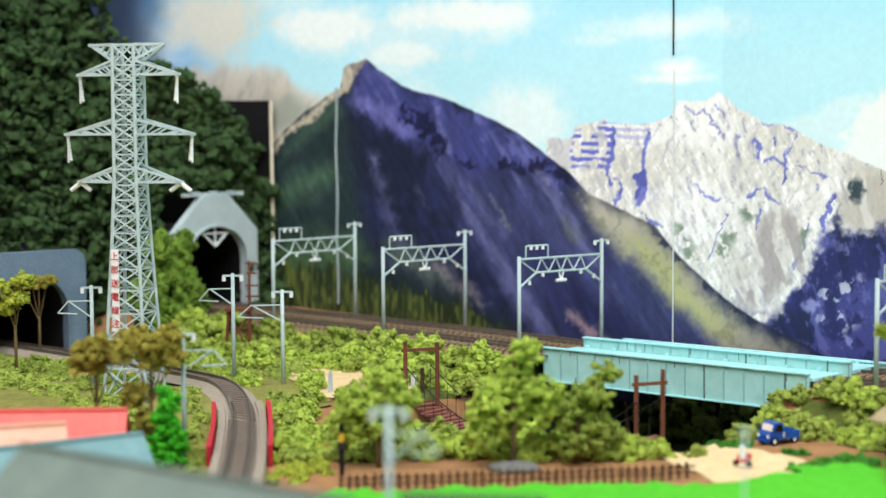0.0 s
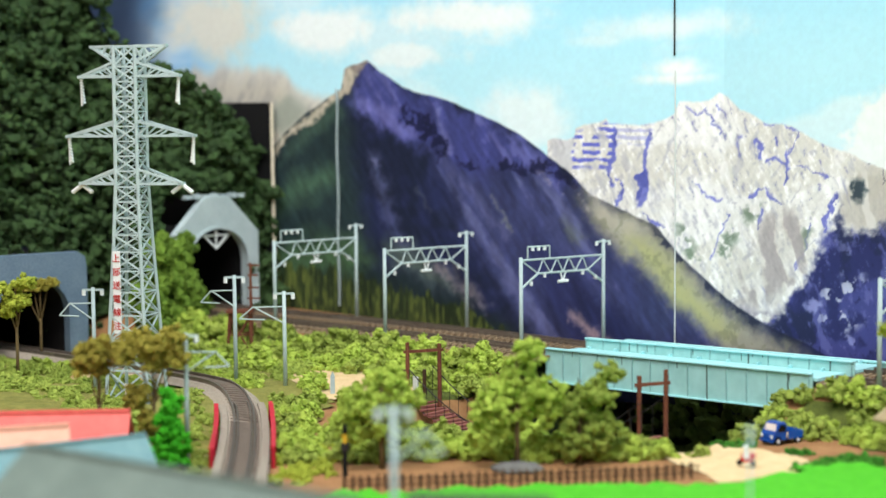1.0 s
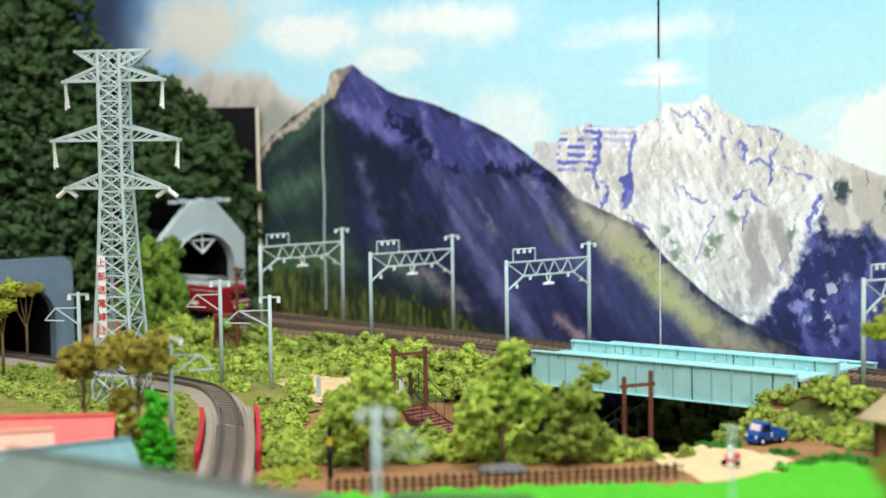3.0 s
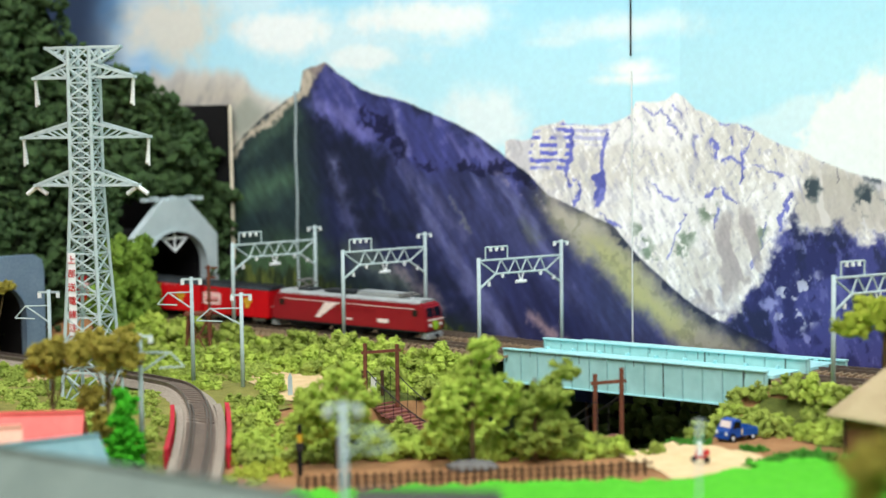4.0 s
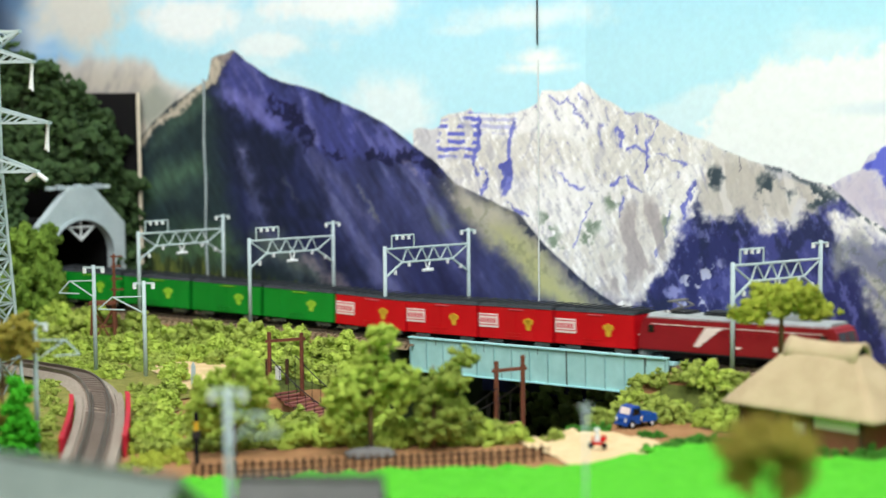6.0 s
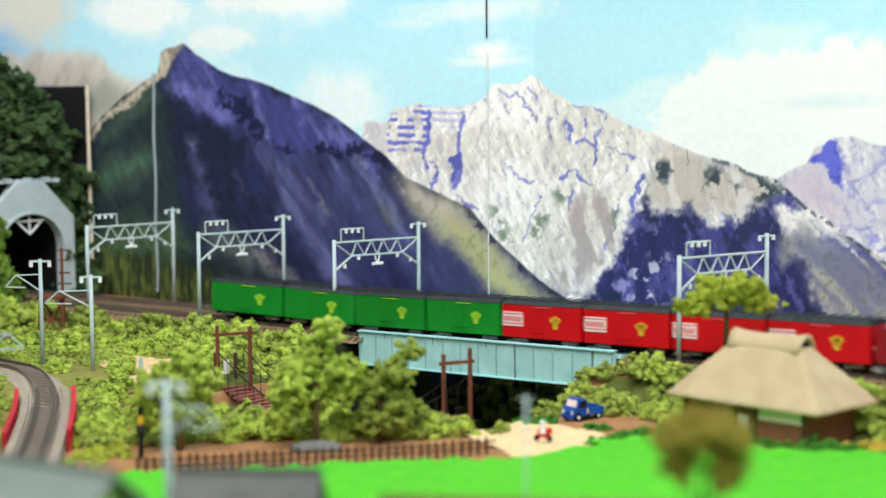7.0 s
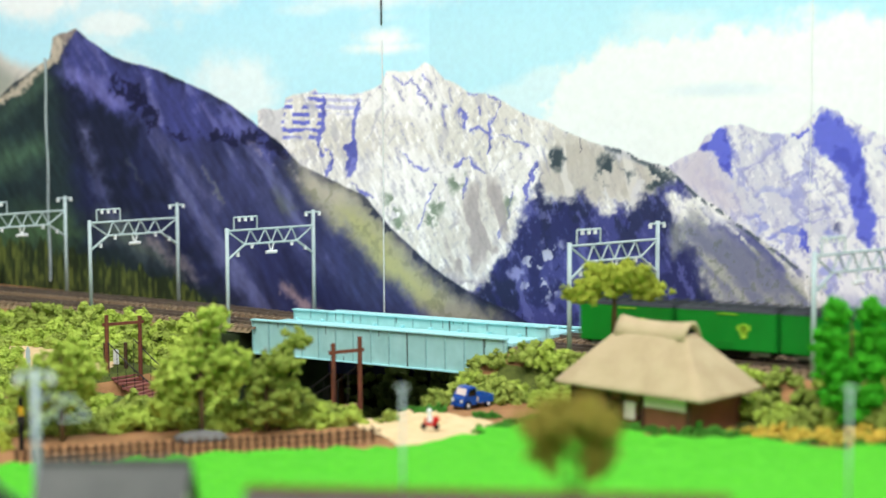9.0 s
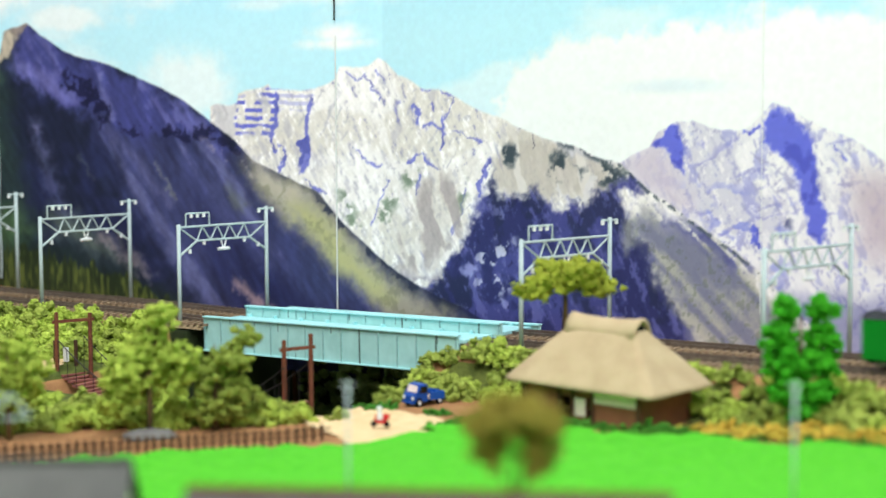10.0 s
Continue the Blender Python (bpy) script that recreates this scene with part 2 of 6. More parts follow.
patch("rice_field", [(-.312, .470), (-.285, .503), (-.262, .527), (-.245, .547), (-.228, .560), (-.211, .568), (-.203, .588), (-.199, .603), (-.203, .622), (-.193, .633), (-.16, .632), (-.10, .640), (-.02, .655), (.10, .66), (.10, .30), (-.12, .30)], .0022, M_FIELD, "vivid green flocked rice field beside the fence", "field")
patch("turf", [(-.70, .50), (-.43, .41), (-.37, .47), (-.40, .53), (-.46, .60), (-.47, .66), (-.66, .66)], .0009, M_TURF, "olive green turf on the western slope", "turf")
patch("moss", [(-.66, .600), (-.56, .662), (-.47, .662), (-.45, .604), (-.40, .560), (-.36, .540), (-.30, .600), (-.345, .645), (-.432, .668), (-.44, .693), (-.50, .683), (-.58, .664), (-.66, .640)], .0007, M_GRASSD, "mossy dark green ground under the bushes", "moss")
patch("moss", [(-.262, .672), (-.238, .684), (-.2, .668), (.04, .676), (.04, .697), (-.25, .697)], .0007, M_GRASSD, "mossy dark green ground under the bushes", "moss")
patch("sand_path", [(-.288, .632), (-.274, .612), (-.237, .594), (-.214, .578), (-.198, .601), (-.205, .632), (-.219, .640), (-.262, .645), (-.280, .645)], .0006, M_PATH, "pale sandy footpath leading to the footbridge", "path")
patch("sand_clearing", [(-.57, .640), (-.50, .608), (-.462, .598), (-.440, .625), (-.455, .655), (-.52, .665), (-.57, .660)], .0015, M_PATH, "pale sandy clearing among the bushes", "path")

# ---- unseen room around the layout, added for bounced light ----
for name, args in (("wall_south", (-2.1, 1.3, -1.36, -1.3, -.9, 1.5)), ("wall_east", (1.3, 1.36, -1.36, 1.06, -.9, 1.5)), ("wall_west", (-2.16, -2.1, -1.36, 1.06, -.9, 1.5)), ("wall_north", (-2.1, 1.3, 1.0, 1.06, -.9, 1.5))):
    bm = bmesh.new()
    box(bm, *args)
    solid(name, bm, M_WALLPAINT, "plain white unseen room wall added for bounced light", "wall", kind="structure")
bm = bmesh.new()
box(bm, -2.16, 1.36, -1.36, 1.06, 1.5, 1.54)
solid("ceiling", bm, M_WALLPAINT, "plain white room ceiling", "ceiling", kind="structure")
bm = bmesh.new()
box(bm, -2.16, 1.36, -1.36, 1.06, -.94, -.9)
solid("floor", bm, M_FLOORROOM, "plain grey room floor", "floor", kind="structure")
for x in (-1.70, -.56, .57):
    for y in (-.20, .76):
        bm = bmesh.new()
        box(bm, x - .025, x + .025, y - .025, y + .025, -.9, -.10, .003)
        solid("baseboard_leg", bm, M_WOODD, "square wooden leg under the layout baseboard", "leg", kind="structure")
bm = bmesh.new()
box(bm, -1.75, .62, -.25, .81, -.10, -.07)
solid("layout_baseboard", bm, M_WOODD, "wooden baseboard under the model landscape", "baseboard", kind="structure")


# ---- printed mountain backdrop ----
def value_noise(x, y, seed):
    r = np.random.default_rng(seed)
    g = r.random((256, 256))
    xi, yi = np.floor(x).astype(int), np.floor(y).astype(int)
    fx, fy = x - xi, y - yi
    fx, fy = fx * fx * (3 - 2 * fx), fy * fy * (3 - 2 * fy)
    a, b = g[xi % 256, yi % 256], g[(xi + 1) % 256, yi % 256]
    c, d = g[xi % 256, (yi + 1) % 256], g[(xi + 1) % 256, (yi + 1) % 256]
    return (a * (1 - fx) + b * fx) * (1 - fy) + (c * (1 - fx) + d * fx) * fy


def fbm(x, y, seed, octaves=5, gain=0.55):
    t, amp, tot = 0, 1.0, 0
    for k in range(octaves):
        t = t + amp * value_noise(x * 2 ** k, y * 2 ** k, seed + k)
        tot += amp
        amp *= gain
    return t / tot


def ridged(x, y, seed, octaves=5):
    t, amp, tot = 0, 1.0, 0
    for k in range(octaves):
        t = t + amp * (1 - np.abs(2 * value_noise(x * 2 ** k, y * 2 ** k, seed + k) - 1))
        tot += amp
        amp *= 0.55
    return t / tot


def blend(col, other, a):
    a = np.clip(a, 0, 1)[..., None]
    return col * (1 - a) + np.array(other) * a if not isinstance(other, np.ndarray) or other.ndim == 1 else col * (1 - a) + other * a


def paint_backdrop(x, z):
    """The printed picture: sky, clouds, snowy peaks and a dark forested mountain, plus the hill's shade painted into
    the western sky. Display colours.
    """
    S = lambda a, b, v: smooth(a, b, v)
    big = np.ones(x.shape + (1,))
    fine = fbm(x * 150, z * 150, 31, 4)
    grit = fbm(x * 420, z * 420, 37, 3)
    soft = fbm(x * 30, z * 30, 33, 4)
    jag1, jag2 = fbm(x * 95, z * 95, 201, 4) - .5, fbm(x * 95, z * 95, 207, 4) - .5
    rip1, rip2 = fbm(x * 330, z * 330, 301, 3) - .5, fbm(x * 330, z * 330, 307, 3) - .5

    def area(pts, edge=.002, wave=.006, rip=.004):
        """How far inside a ragged closed outline, 0 to 1 over a soft edge."""
        px, pz = x + wave * jag1 + rip * rip1, z + wave * jag2 + rip * rip2
        d, ins = np.full(x.shape, 9.0), np.zeros(x.shape, bool)
        for (ax, az), (bx, bz) in zip(pts, pts[1:] + pts[:1]):
            ex, ez = bx - ax, bz - az
            t = np.clip(((px - ax) * ex + (pz - az) * ez) / (ex * ex + ez * ez + 1e-12), 0, 1)
            d = np.minimum(d, (px - ax - t * ex) ** 2 + (pz - az - t * ez) ** 2)
            ins ^= ((az > pz) != (bz > pz)) & (px < ex * (pz - az) / (ez + 1e-12) + ax)
        d = np.sqrt(d) * np.where(ins, 1, -1)
        return S(-edge, edge, d)

    def stroke(pts, w, edge=.0006, wave=.007, rip=.004):
        """A ragged line of width w along points, thinning towards its ends."""
        px, pz = x + wave * jag1 + rip * rip1, z + wave * jag2 + rip * rip2
        d = np.full(x.shape, 9.0)
        for k, ((ax, az), (bx, bz)) in enumerate(zip(pts, pts[1:])):
            ex, ez = bx - ax, bz - az
            t = np.clip(((px - ax) * ex + (pz - az) * ez) / (ex * ex + ez * ez), 0, 1)
            d = np.minimum(d, np.hypot(px - ax - t * ex, pz - az - t * ez))
        return S(edge, -edge, d - w * (1.7 * fine - .25 + .9 * rip2))

    def cloud(cx, cz, rx, rz):
        u, v = (x - cx) / rx, (z - cz) / rz
        return S(1.5, .35, np.sqrt(u * u + v * v) + 1.3 * (soft - .5) + .5 * (fine - .5))

    def ridge(pts, seed, rough=.004):
        px, pz = zip(*pts)
        return np.interp(x, px, pz) + rough * (fbm(x * 90, x * 0 + seed, seed, 4) - .5) * 2

    # sky and clouds
    col = big * np.array((.75, .94, .985))
    col = blend(col, (.60, .87, .975), S(.14, .21, z) * .6)
    col = blend(col, (.45, .68, .90), S(-.69, -.76, x) * S(.13, .15, z) * .8)
    n = fbm(x * 14, z * 34, 11)
    veil = S(.44, .66, n) * .5
    bank = area([(-.291, .117), (-.28, .132), (-.256, .144), (-.215, .149), (-.172, .154), (-.083, .152), (.3, .16), (.3, .02), (-.282, .074)], .006, .02, .002)
    cl = np.maximum.reduce([veil, bank, cloud(*(-.388, .151), .018, .007), cloud(*(-.389, .146), .024, .004), .75 * cloud(*(-.48, .125), .026, .017), .85 * cloud(*(-.558, .164), .035, .008),
                            .95 * cloud(*(-.522, .184), .055, .011), .95 * cloud(*(-.631, .182), .04, .014), .75 * cloud(*(-.396, .173), .05, .008), .5 * cloud(*(-.433, .168), .02, .004)])
    col = blend(col, (.955, .985, .98), cl)
    col = blend(col, (.82, .90, .95), cloud(-.19, .122, .03, .004) * .5)
    col = blend(col, (.87, .88, .84), cloud(*(-.717, .187), .042, .022))
    # shade beside the hill, painted into the western sky as dark navy
    col = blend(col, (.15, .21, .31), S(-.753, -.8, x + .02 * (soft - .5)) * S(.10, .14, z) * .95)

    warp = (fbm(x * 25, z * 25, 61) - .5) * .05
    crag = ridged((x + z * .55 + warp) * 26, (z - x * .25 + warp) * 20, 71, 6)
    crackA = ridged((x + z * .55 + .4 * warp) * 55, (z - x * .2 + warp) * 24, 87, 3)
    crackB = ridged((x - z * .5 + .5 * warp) * 48, (z + x * .5 + warp) * 30, 89, 3)
    crackC = ridged((x + .2 * z + .5 * warp) * 34, (z - .3 * x + .6 * warp) * 95, 91, 3)
    gully = value_noise((x + .25 * z + .3 * warp) * 210, (z + warp) * 38, 89)
    thin = np.maximum(S(.86, .94, crackA), S(.88, .95, crackB))
    facet = fbm((x + .4 * z) * 95 + 12 * warp, (z - .2 * x) * 60, 211, 5, .62) - fbm((x + .004 + .4 * z) * 95 + 12 * warp, (z - .003 - .2 * x) * 60, 211, 5, .62)
    facet2 = fbm((x + .5 * z) * 210 + 20 * warp, (z - .3 * x) * 130, 213, 4, .7) - fbm((x + .0016 + .5 * z) * 210 + 20 * warp, (z - .0012 - .3 * x) * 130, 213, 4, .7)
    hair = np.maximum(S(.86, .95, ridged((x + z * .7 + .5 * warp) * 120, (z - x * .4 + warp) * 60, 311, 3)), S(.88, .96, ridged((x - z * .4 + .4 * warp) * 100, (z + x * .3 + warp) * 75, 313, 3)))
    VIO = (.36, .39, .80)

    # eastern summits
    m3 = ridge([(-.30, .05), (-.23, .083), (-.218, .087), (-.203, .094), (-.199, .101), (-.191, .106), (-.181, .106), (-.171, .103), (-.16, .101), (-.152, .104), (-.146, .111), (-.142, .115), (-.137, .114), (-.13, .11), (-.12, .105), (-.107, .1), (-.089, .089), (-.05, .085), (.2, .07), (.62, .09)], 51, .0016)
    e = blend(big * np.array((.83, .835, .885)), (.93, .935, .95), S(.45, .65, crag + .3 * (fine - .5)))
    e = blend(e, (.60, .61, .82), S(.84, .92, crackC + .08 * (fine - .5)) * .75)
    e = blend(e, (.66, .66, .78), thin * .55)
    e = blend(e, (.52, .54, .82), S(.08, .20, facet) * .5)
    e = blend(e, (.58, .58, .74), hair * .6)
    e = blend(e, (.62, .63, .80), S(.10, .24, facet2) * .7)
    e = blend(e, (.985, .985, .985), S(.10, .22, -facet2) * .6)
    e = blend(e, (.80, .77, .83), area([(-.221, .086), (-.199, .099), (-.188, .084), (-.179, .063), (-.209, .073)], .008) * .85)
    e = blend(e, (.52, .56, .86), S(.54, .64, fbm(x * 110, z * 170, 95, 4)) * area([(-.185, .074), (-.16, .077), (-.132, .055), (-.137, .035), (-.159, .046)], .008) * .75)
    e = blend(e, (.74, .68, .73), area([(-.106, .081), (-.082, .086), (-.081, .043), (-.101, .052)], .010) * .8)
    e = blend(e, (.28, .30, .48), S(.62, .70, fine) * area([(-.15, .07), (-.132, .07), (-.132, .058), (-.148, .059)], .003) * .8)
    east = [area([(-.192, .105), (-.188, .103), (-.185, .094), (-.184, .082), (-.189, .086), (-.194, .093), (-.201, .095), (-.197, .099)], .0012, .004, .004),
            area([(-.146, .107), (-.14, .111), (-.132, .109), (-.124, .1), (-.121, .082), (-.116, .062), (-.119, .052), (-.124, .058), (-.128, .076), (-.134, .089), (-.14, .093), (-.146, .096)], .0012, .004, .004),
            stroke([(-.156, .101), (-.148, .103)], .0012), stroke([(-.114, .095), (-.108, .089)], .0010), stroke([(-.151, .059), (-.148, .049)], .0016), stroke([(-.134, .112), (-.126, .104)], .0007)]
    for k in east:
        e = blend(e, (.38, .42, .85), k * .95)
        e = blend(e, (.28, .31, .72), k * S(.50, .40, fine) * .6)
    e = blend(e, (.36, .38, .62), S(.045, .028, z + .03 * (crag - .5)) * .55)
    col = blend(col, e, S(-.0004, .0010, m3 - z))

    # main snowy mountain
    m2 = ridge([(-.50, .06), (-.467, .098), (-.467, .114), (-.464, .115), (-.45, .115), (-.449, .12), (-.434, .124), (-.43, .126), (-.428, .123), (-.401, .122), (-.389, .128), (-.386, .135), (-.375, .134), (-.369, .134), (-.363, .138), (-.358, .136), (-.35, .129), (-.334, .123), (-.319, .12), (-.303, .113), (-.28, .104), (-.265, .099), (-.249, .095), (-.23, .089), (-.218, .086), (-.203, .074), (-.188, .065), (-.171, .055), (-.148, .04), (-.132, .025), (-.115, .009), (-.10, -.01), (.62, -.05)], 52, .0014)
    d2 = m2 - z
    r = blend(big * np.array((.905, .90, .88)), (.955, .955, .945), S(.45, .68, crag + .3 * (soft - .5)))
    r = blend(r, (.84, .83, .79), S(.52, .62, fbm(x * 22 + 3, z * 40, 305, 3)) * .6)
    r = blend(r, (.66, .67, .74), thin * .45)
    r = blend(r, (.74, .74, .78), S(.06, .22, facet) * .55)
    r = blend(r, (.98, .98, .975), S(.06, .20, -facet) * .6)
    r = blend(r, (.66, .66, .72), hair * .45)
    r = blend(r, (.72, .72, .78), S(.12, .28, facet2) * .55)
    r = blend(r, (.985, .985, .98), S(.10, .22, -facet2) * .7)
    r = blend(r, (.44, .46, .74), S(.20, .30, facet2 + .5 * facet) * S(.50, .62, soft) * .5)
    r = blend(r, (.52, .54, .80), S(.92, .97, crackA) * S(-.40, -.34, x + .03 * (soft - .5)) * .7)
    # banded western block and its clefts
    block = area([(-.451, .118), (-.43, .123), (-.423, .121), (-.424, .11), (-.428, .098), (-.451, .098)], .0015, .004)
    bands = S(.30, .62, .5 + .5 * np.sin(z * 1500 + 40 * x + 5 * soft + 3 * fine))
    r = blend(r, VIO, block * bands * S(.34, .46, value_noise(x * 190, z * 120, 91) + .3 * (fine - .5)) * .9)
    r = blend(r, (.66, .67, .86), area([(-.423, .121), (-.401, .121), (-.403, .111), (-.423, .112)], .0015, .004) * bands * .6)
    r = blend(r, (.80, .80, .82), area([(-.467, .114), (-.451, .115), (-.451, .098), (-.461, .098)], .002) * .8)
    clefts = [area([(-.406, .099), (-.404, .093), (-.404, .085), (-.409, .077), (-.412, .077), (-.41, .088), (-.413, .093)], .0008, .002, .003),
              stroke([(-.402, .118), (-.405, .11), (-.407, .102), (-.408, .096)], .0017), stroke([(-.424, .119), (-.425, .109), (-.428, .1), (-.426, .089)], .0020),
              stroke([(-.423, .092), (-.42, .088), (-.423, .08)], .0014), stroke([(-.409, .073), (-.4, .067), (-.395, .065)], .0012),
              stroke([(-.376, .09), (-.37, .086), (-.361, .082)], .0009), stroke([(-.371, .127), (-.367, .121), (-.362, .117)], .0008), stroke([(-.364, .13), (-.36, .122)], .0007),
              stroke([(-.339, .115), (-.336, .11), (-.337, .103)], .0013), stroke([(-.329, .114), (-.328, .111)], .0019), stroke([(-.321, .108), (-.321, .099), (-.323, .093)], .0014),
              stroke([(-.333, .102), (-.328, .105), (-.322, .102)], .0012), stroke([(-.334, .121), (-.324, .121), (-.317, .116), (-.319, .108)], .0006), stroke([(-.337, .078), (-.338, .072), (-.339, .067)], .0013),
              stroke([(-.346, .086), (-.334, .088), (-.324, .081)], .0008), stroke([(-.295, .087), (-.299, .076), (-.3, .067)], .0020), stroke([(-.357, .075), (-.363, .063), (-.367, .051)], .0006),
              stroke([(-.38, .132), (-.376, .127), (-.37, .128)], .0005), stroke([(-.316, .099), (-.308, .097), (-.299, .095)], .0006), stroke([(-.307, .073), (-.31, .06), (-.316, .048)], .0008)]
    for k in clefts:
        r = blend(r, (.40, .43, .78), k * .85)
        r = blend(r, (.24, .27, .58), k * S(.50, .42, fine) * .5)
    # thin woods and scree on its lower face
    for pts in ([(-.388, .069), (-.382, .067), (-.376, .057), (-.371, .048), (-.378, .049), (-.385, .06)], [(-.363, .06), (-.355, .068), (-.35, .065), (-.359, .053), (-.363, .054)], [(-.35, .078), (-.338, .081), (-.339, .073), (-.348, .071)], [(-.314, .065), (-.307, .077), (-.306, .071), (-.312, .054)]):
        r = blend(r, (.44, .52, .44), area(pts, .003, .006) * S(.46, .58, fine + .3 * rip1) * .9)
    scree = area([(-.336, .07), (-.321, .078), (-.311, .071), (-.307, .06), (-.315, .042), (-.324, .037), (-.338, .028), (-.35, .028), (-.35, .043), (-.341, .055)], .005, .010)
    r = blend(r, (.78, .755, .72), scree * (.30 + .5 * S(.35, .62, gully + .5 * (fine - .5))))
    r = blend(r, (.60, .57, .60), scree * S(.50, .66, gully + .6 * (fine - .5)) * .5)
    r = blend(r, (.93, .92, .91), stroke([(-.32, .036), (-.314, .039), (-.308, .043)], .0030) * .8)
    r = blend(r, (.58, .56, .62), area([(-.364, .031), (-.35, .027), (-.336, .024), (-.319, .029), (-.315, .014), (-.339, .017)], .004) * S(.42, .58, fine) * .8)
    r = r * (1 - .2 * np.clip(facet2, -.35, .35))[..., None]
    # tan eastern shoulder with dark trees
    sh = area([(-.293, .087), (-.283, .099), (-.265, .099), (-.246, .093), (-.218, .085), (-.218, .075), (-.249, .07), (-.262, .069), (-.282, .068), (-.291, .073)], .004, .008)
    r = blend(r, (.74, .72, .68), sh * .75)
    r = blend(r, (.88, .87, .85), sh * S(.55, .72, gully + .3 * (fine - .5)) * .85)
    r = blend(r, (.79, .79, .82), area([(-.262, .099), (-.23, .089), (-.216, .085), (-.224, .086), (-.249, .091)], .002) * .9)
    woods = [area([(-.284, .096), (-.279, .095), (-.277, .089), (-.279, .082), (-.284, .086), (-.287, .091)], .002, .006, .006), area([(-.256, .093), (-.248, .091), (-.249, .08), (-.254, .076), (-.257, .082)], .003, .008, .006), area([(-.233, .087), (-.219, .085), (-.215, .079), (-.224, .075), (-.232, .078)], .003, .008, .006), area([(-.244, .089), (-.238, .087), (-.241, .08)], .003, .008, .006)]
    for k in woods:
        r = blend(r, (.20, .26, .30), k * S(.36, .50, fine + .4 * rip2) * .92)
    r = blend(r, (.30, .30, .36), stroke([(-.277, .103), (-.27, .099), (-.268, .093)], .0007))
    # violet shade over the eastern flank
    shade = area([(-.292, .081), (-.299, .064), (-.307, .051), (-.314, .038), (-.325, .024), (-.334, .019), (-.302, .003), (-.282, -.014), (-.173, -.004), (-.18, .014), (-.193, .031), (-.203, .049), (-.214, .062), (-.218, .073), (-.206, .072), (-.214, .082), (-.224, .075), (-.233, .074), (-.241, .063), (-.246, .069), (-.254, .063), (-.265, .074), (-.274, .068), (-.28, .067), (-.289, .068)], .003, .012, .006)
    v = blend(big * np.array((.25, .27, .52)), (.16, .18, .38), S(.56, .42, soft + .5 * (fine - .5)))
    v = blend(v, (.12, .15, .27), S(.56, .66, fbm((x + .3 * z) * 85, z * 60, 93, 4)) * .7)
    v = blend(v, (.38, .40, .66), S(.04, .18, -facet) * .7)
    v = blend(v, (.46, .48, .70), S(.16, .30, -facet2) * .45)
    v = blend(v, (.12, .14, .30), S(.14, .28, facet2) * .6)
    v = blend(v, (.84, .86, .93), S(.60, .68, fbm(x * 210, z * 190, 95, 3)) * area([(-.302, .043), (-.28, .047), (-.275, .028), (-.292, .015), (-.302, .023)], .005) * .8)
    v = blend(v, (.62, .64, .86), area([(-.311, .029), (-.306, .034), (-.3, .032), (-.305, .026)], .001, .004) * .8 + stroke([(-.288, .019), (-.283, .015)], .003) * .6)
    v = blend(v, (.46, .48, .70), area([(-.293, .066), (-.283, .072), (-.282, .053), (-.291, .046)], .006) * S(.55, .65, fine) * .6)
    r = blend(r, v, shade * .97)
    r = blend(r, (.86, .86, .87), stroke([(-.233, .08), (-.238, .072), (-.24, .067)], .0022) * .7 + stroke([(-.254, .074), (-.249, .065)], .0010) * .7)
    # streaky sunlit meadow running down the eastern flank
    long2 = value_noise((x + 1.15 * z) * 230, (z - .6 * x) * 26, 99) + .4 * (fine - .5) + .4 * (grit - .5)
    md = area([(-.212, .061), (-.207, .065), (-.194, .059), (-.171, .051), (-.148, .034), (-.126, .01), (-.12, -.004), (-.167, -.009), (-.188, .021), (-.199, .039)], .006, .012)
    r = blend(r, blend(big * np.array((.44, .46, .56)), (.66, .67, .63), S(.20, .85, long2)), md * .9)
    r = blend(r, (.33, .38, .34), md * S(.56, .70, grit) * .4)
    r = blend(r, (.62, .64, .60), area([(-.216, .059), (-.212, .064), (-.209, .049), (-.214, .043), (-.218, .049)], .004) * .7)
    r = blend(r, (.25, .27, .52), area([(-.198, .061), (-.173, .058), (-.151, .042), (-.153, .036), (-.176, .051)], .006, .012) * S(.62, .48, long2) * .9)
    r = blend(r, (.20, .26, .30), S(.0035, .001, d2) * S(-.262, -.246, x) * S(.45, .6, grit) * .8)
    col = blend(col, r, S(-.0004, .0010, d2))

    # pale range at the western end
    west = ridge([(-1.9, .15), (-.80, .160), (-.74, .163), (-.696, .162), (-.667, .163), (-.658, .159), (-.64, .147), (-.633, .144), (-.62, .143), (-.609, .147), (-.59, .12), (-.55, .06), (-.50, -.06), (.62, -.1)], 57)
    w = blend(big * np.array((.80, .78, .72)), (.62, .61, .59), S(.50, .66, fbm((x - .4 * z) * 55, z * 30, 231, 4)) * .6)
    w = blend(w, (.56, .60, .56), area([(-.668, .137), (-.649, .144), (-.638, .133), (-.659, .116), (-.669, .119)], .006) * .7)
    w = blend(w, (.88, .89, .88), S(.02, .0, west - z) * .6)
    col = blend(col, w, S(-.002, .008, west - z))

    # dark mountain in front
    m1 = ridge([(-1.9, .03), (-.72, .085), (-.667, .111), (-.641, .13), (-.621, .141), (-.613, .145), (-.61, .158), (-.604, .16), (-.593, .162), (-.584, .155), (-.567, .145), (-.539, .138), (-.511, .129), (-.488, .119), (-.466, .104), (-.452, .095), (-.439, .083), (-.42, .076), (-.4, .068), (-.386, .053), (-.357, .03), (-.336, .02), (-.309, .011), (-.283, -.001), (-.2, -.03), (.62, -.1)], 54, .0011)
    d1 = m1 - z
    streak = fbm((x + z * .72) * 62, (z - x * .3) * 8, 101, 5)
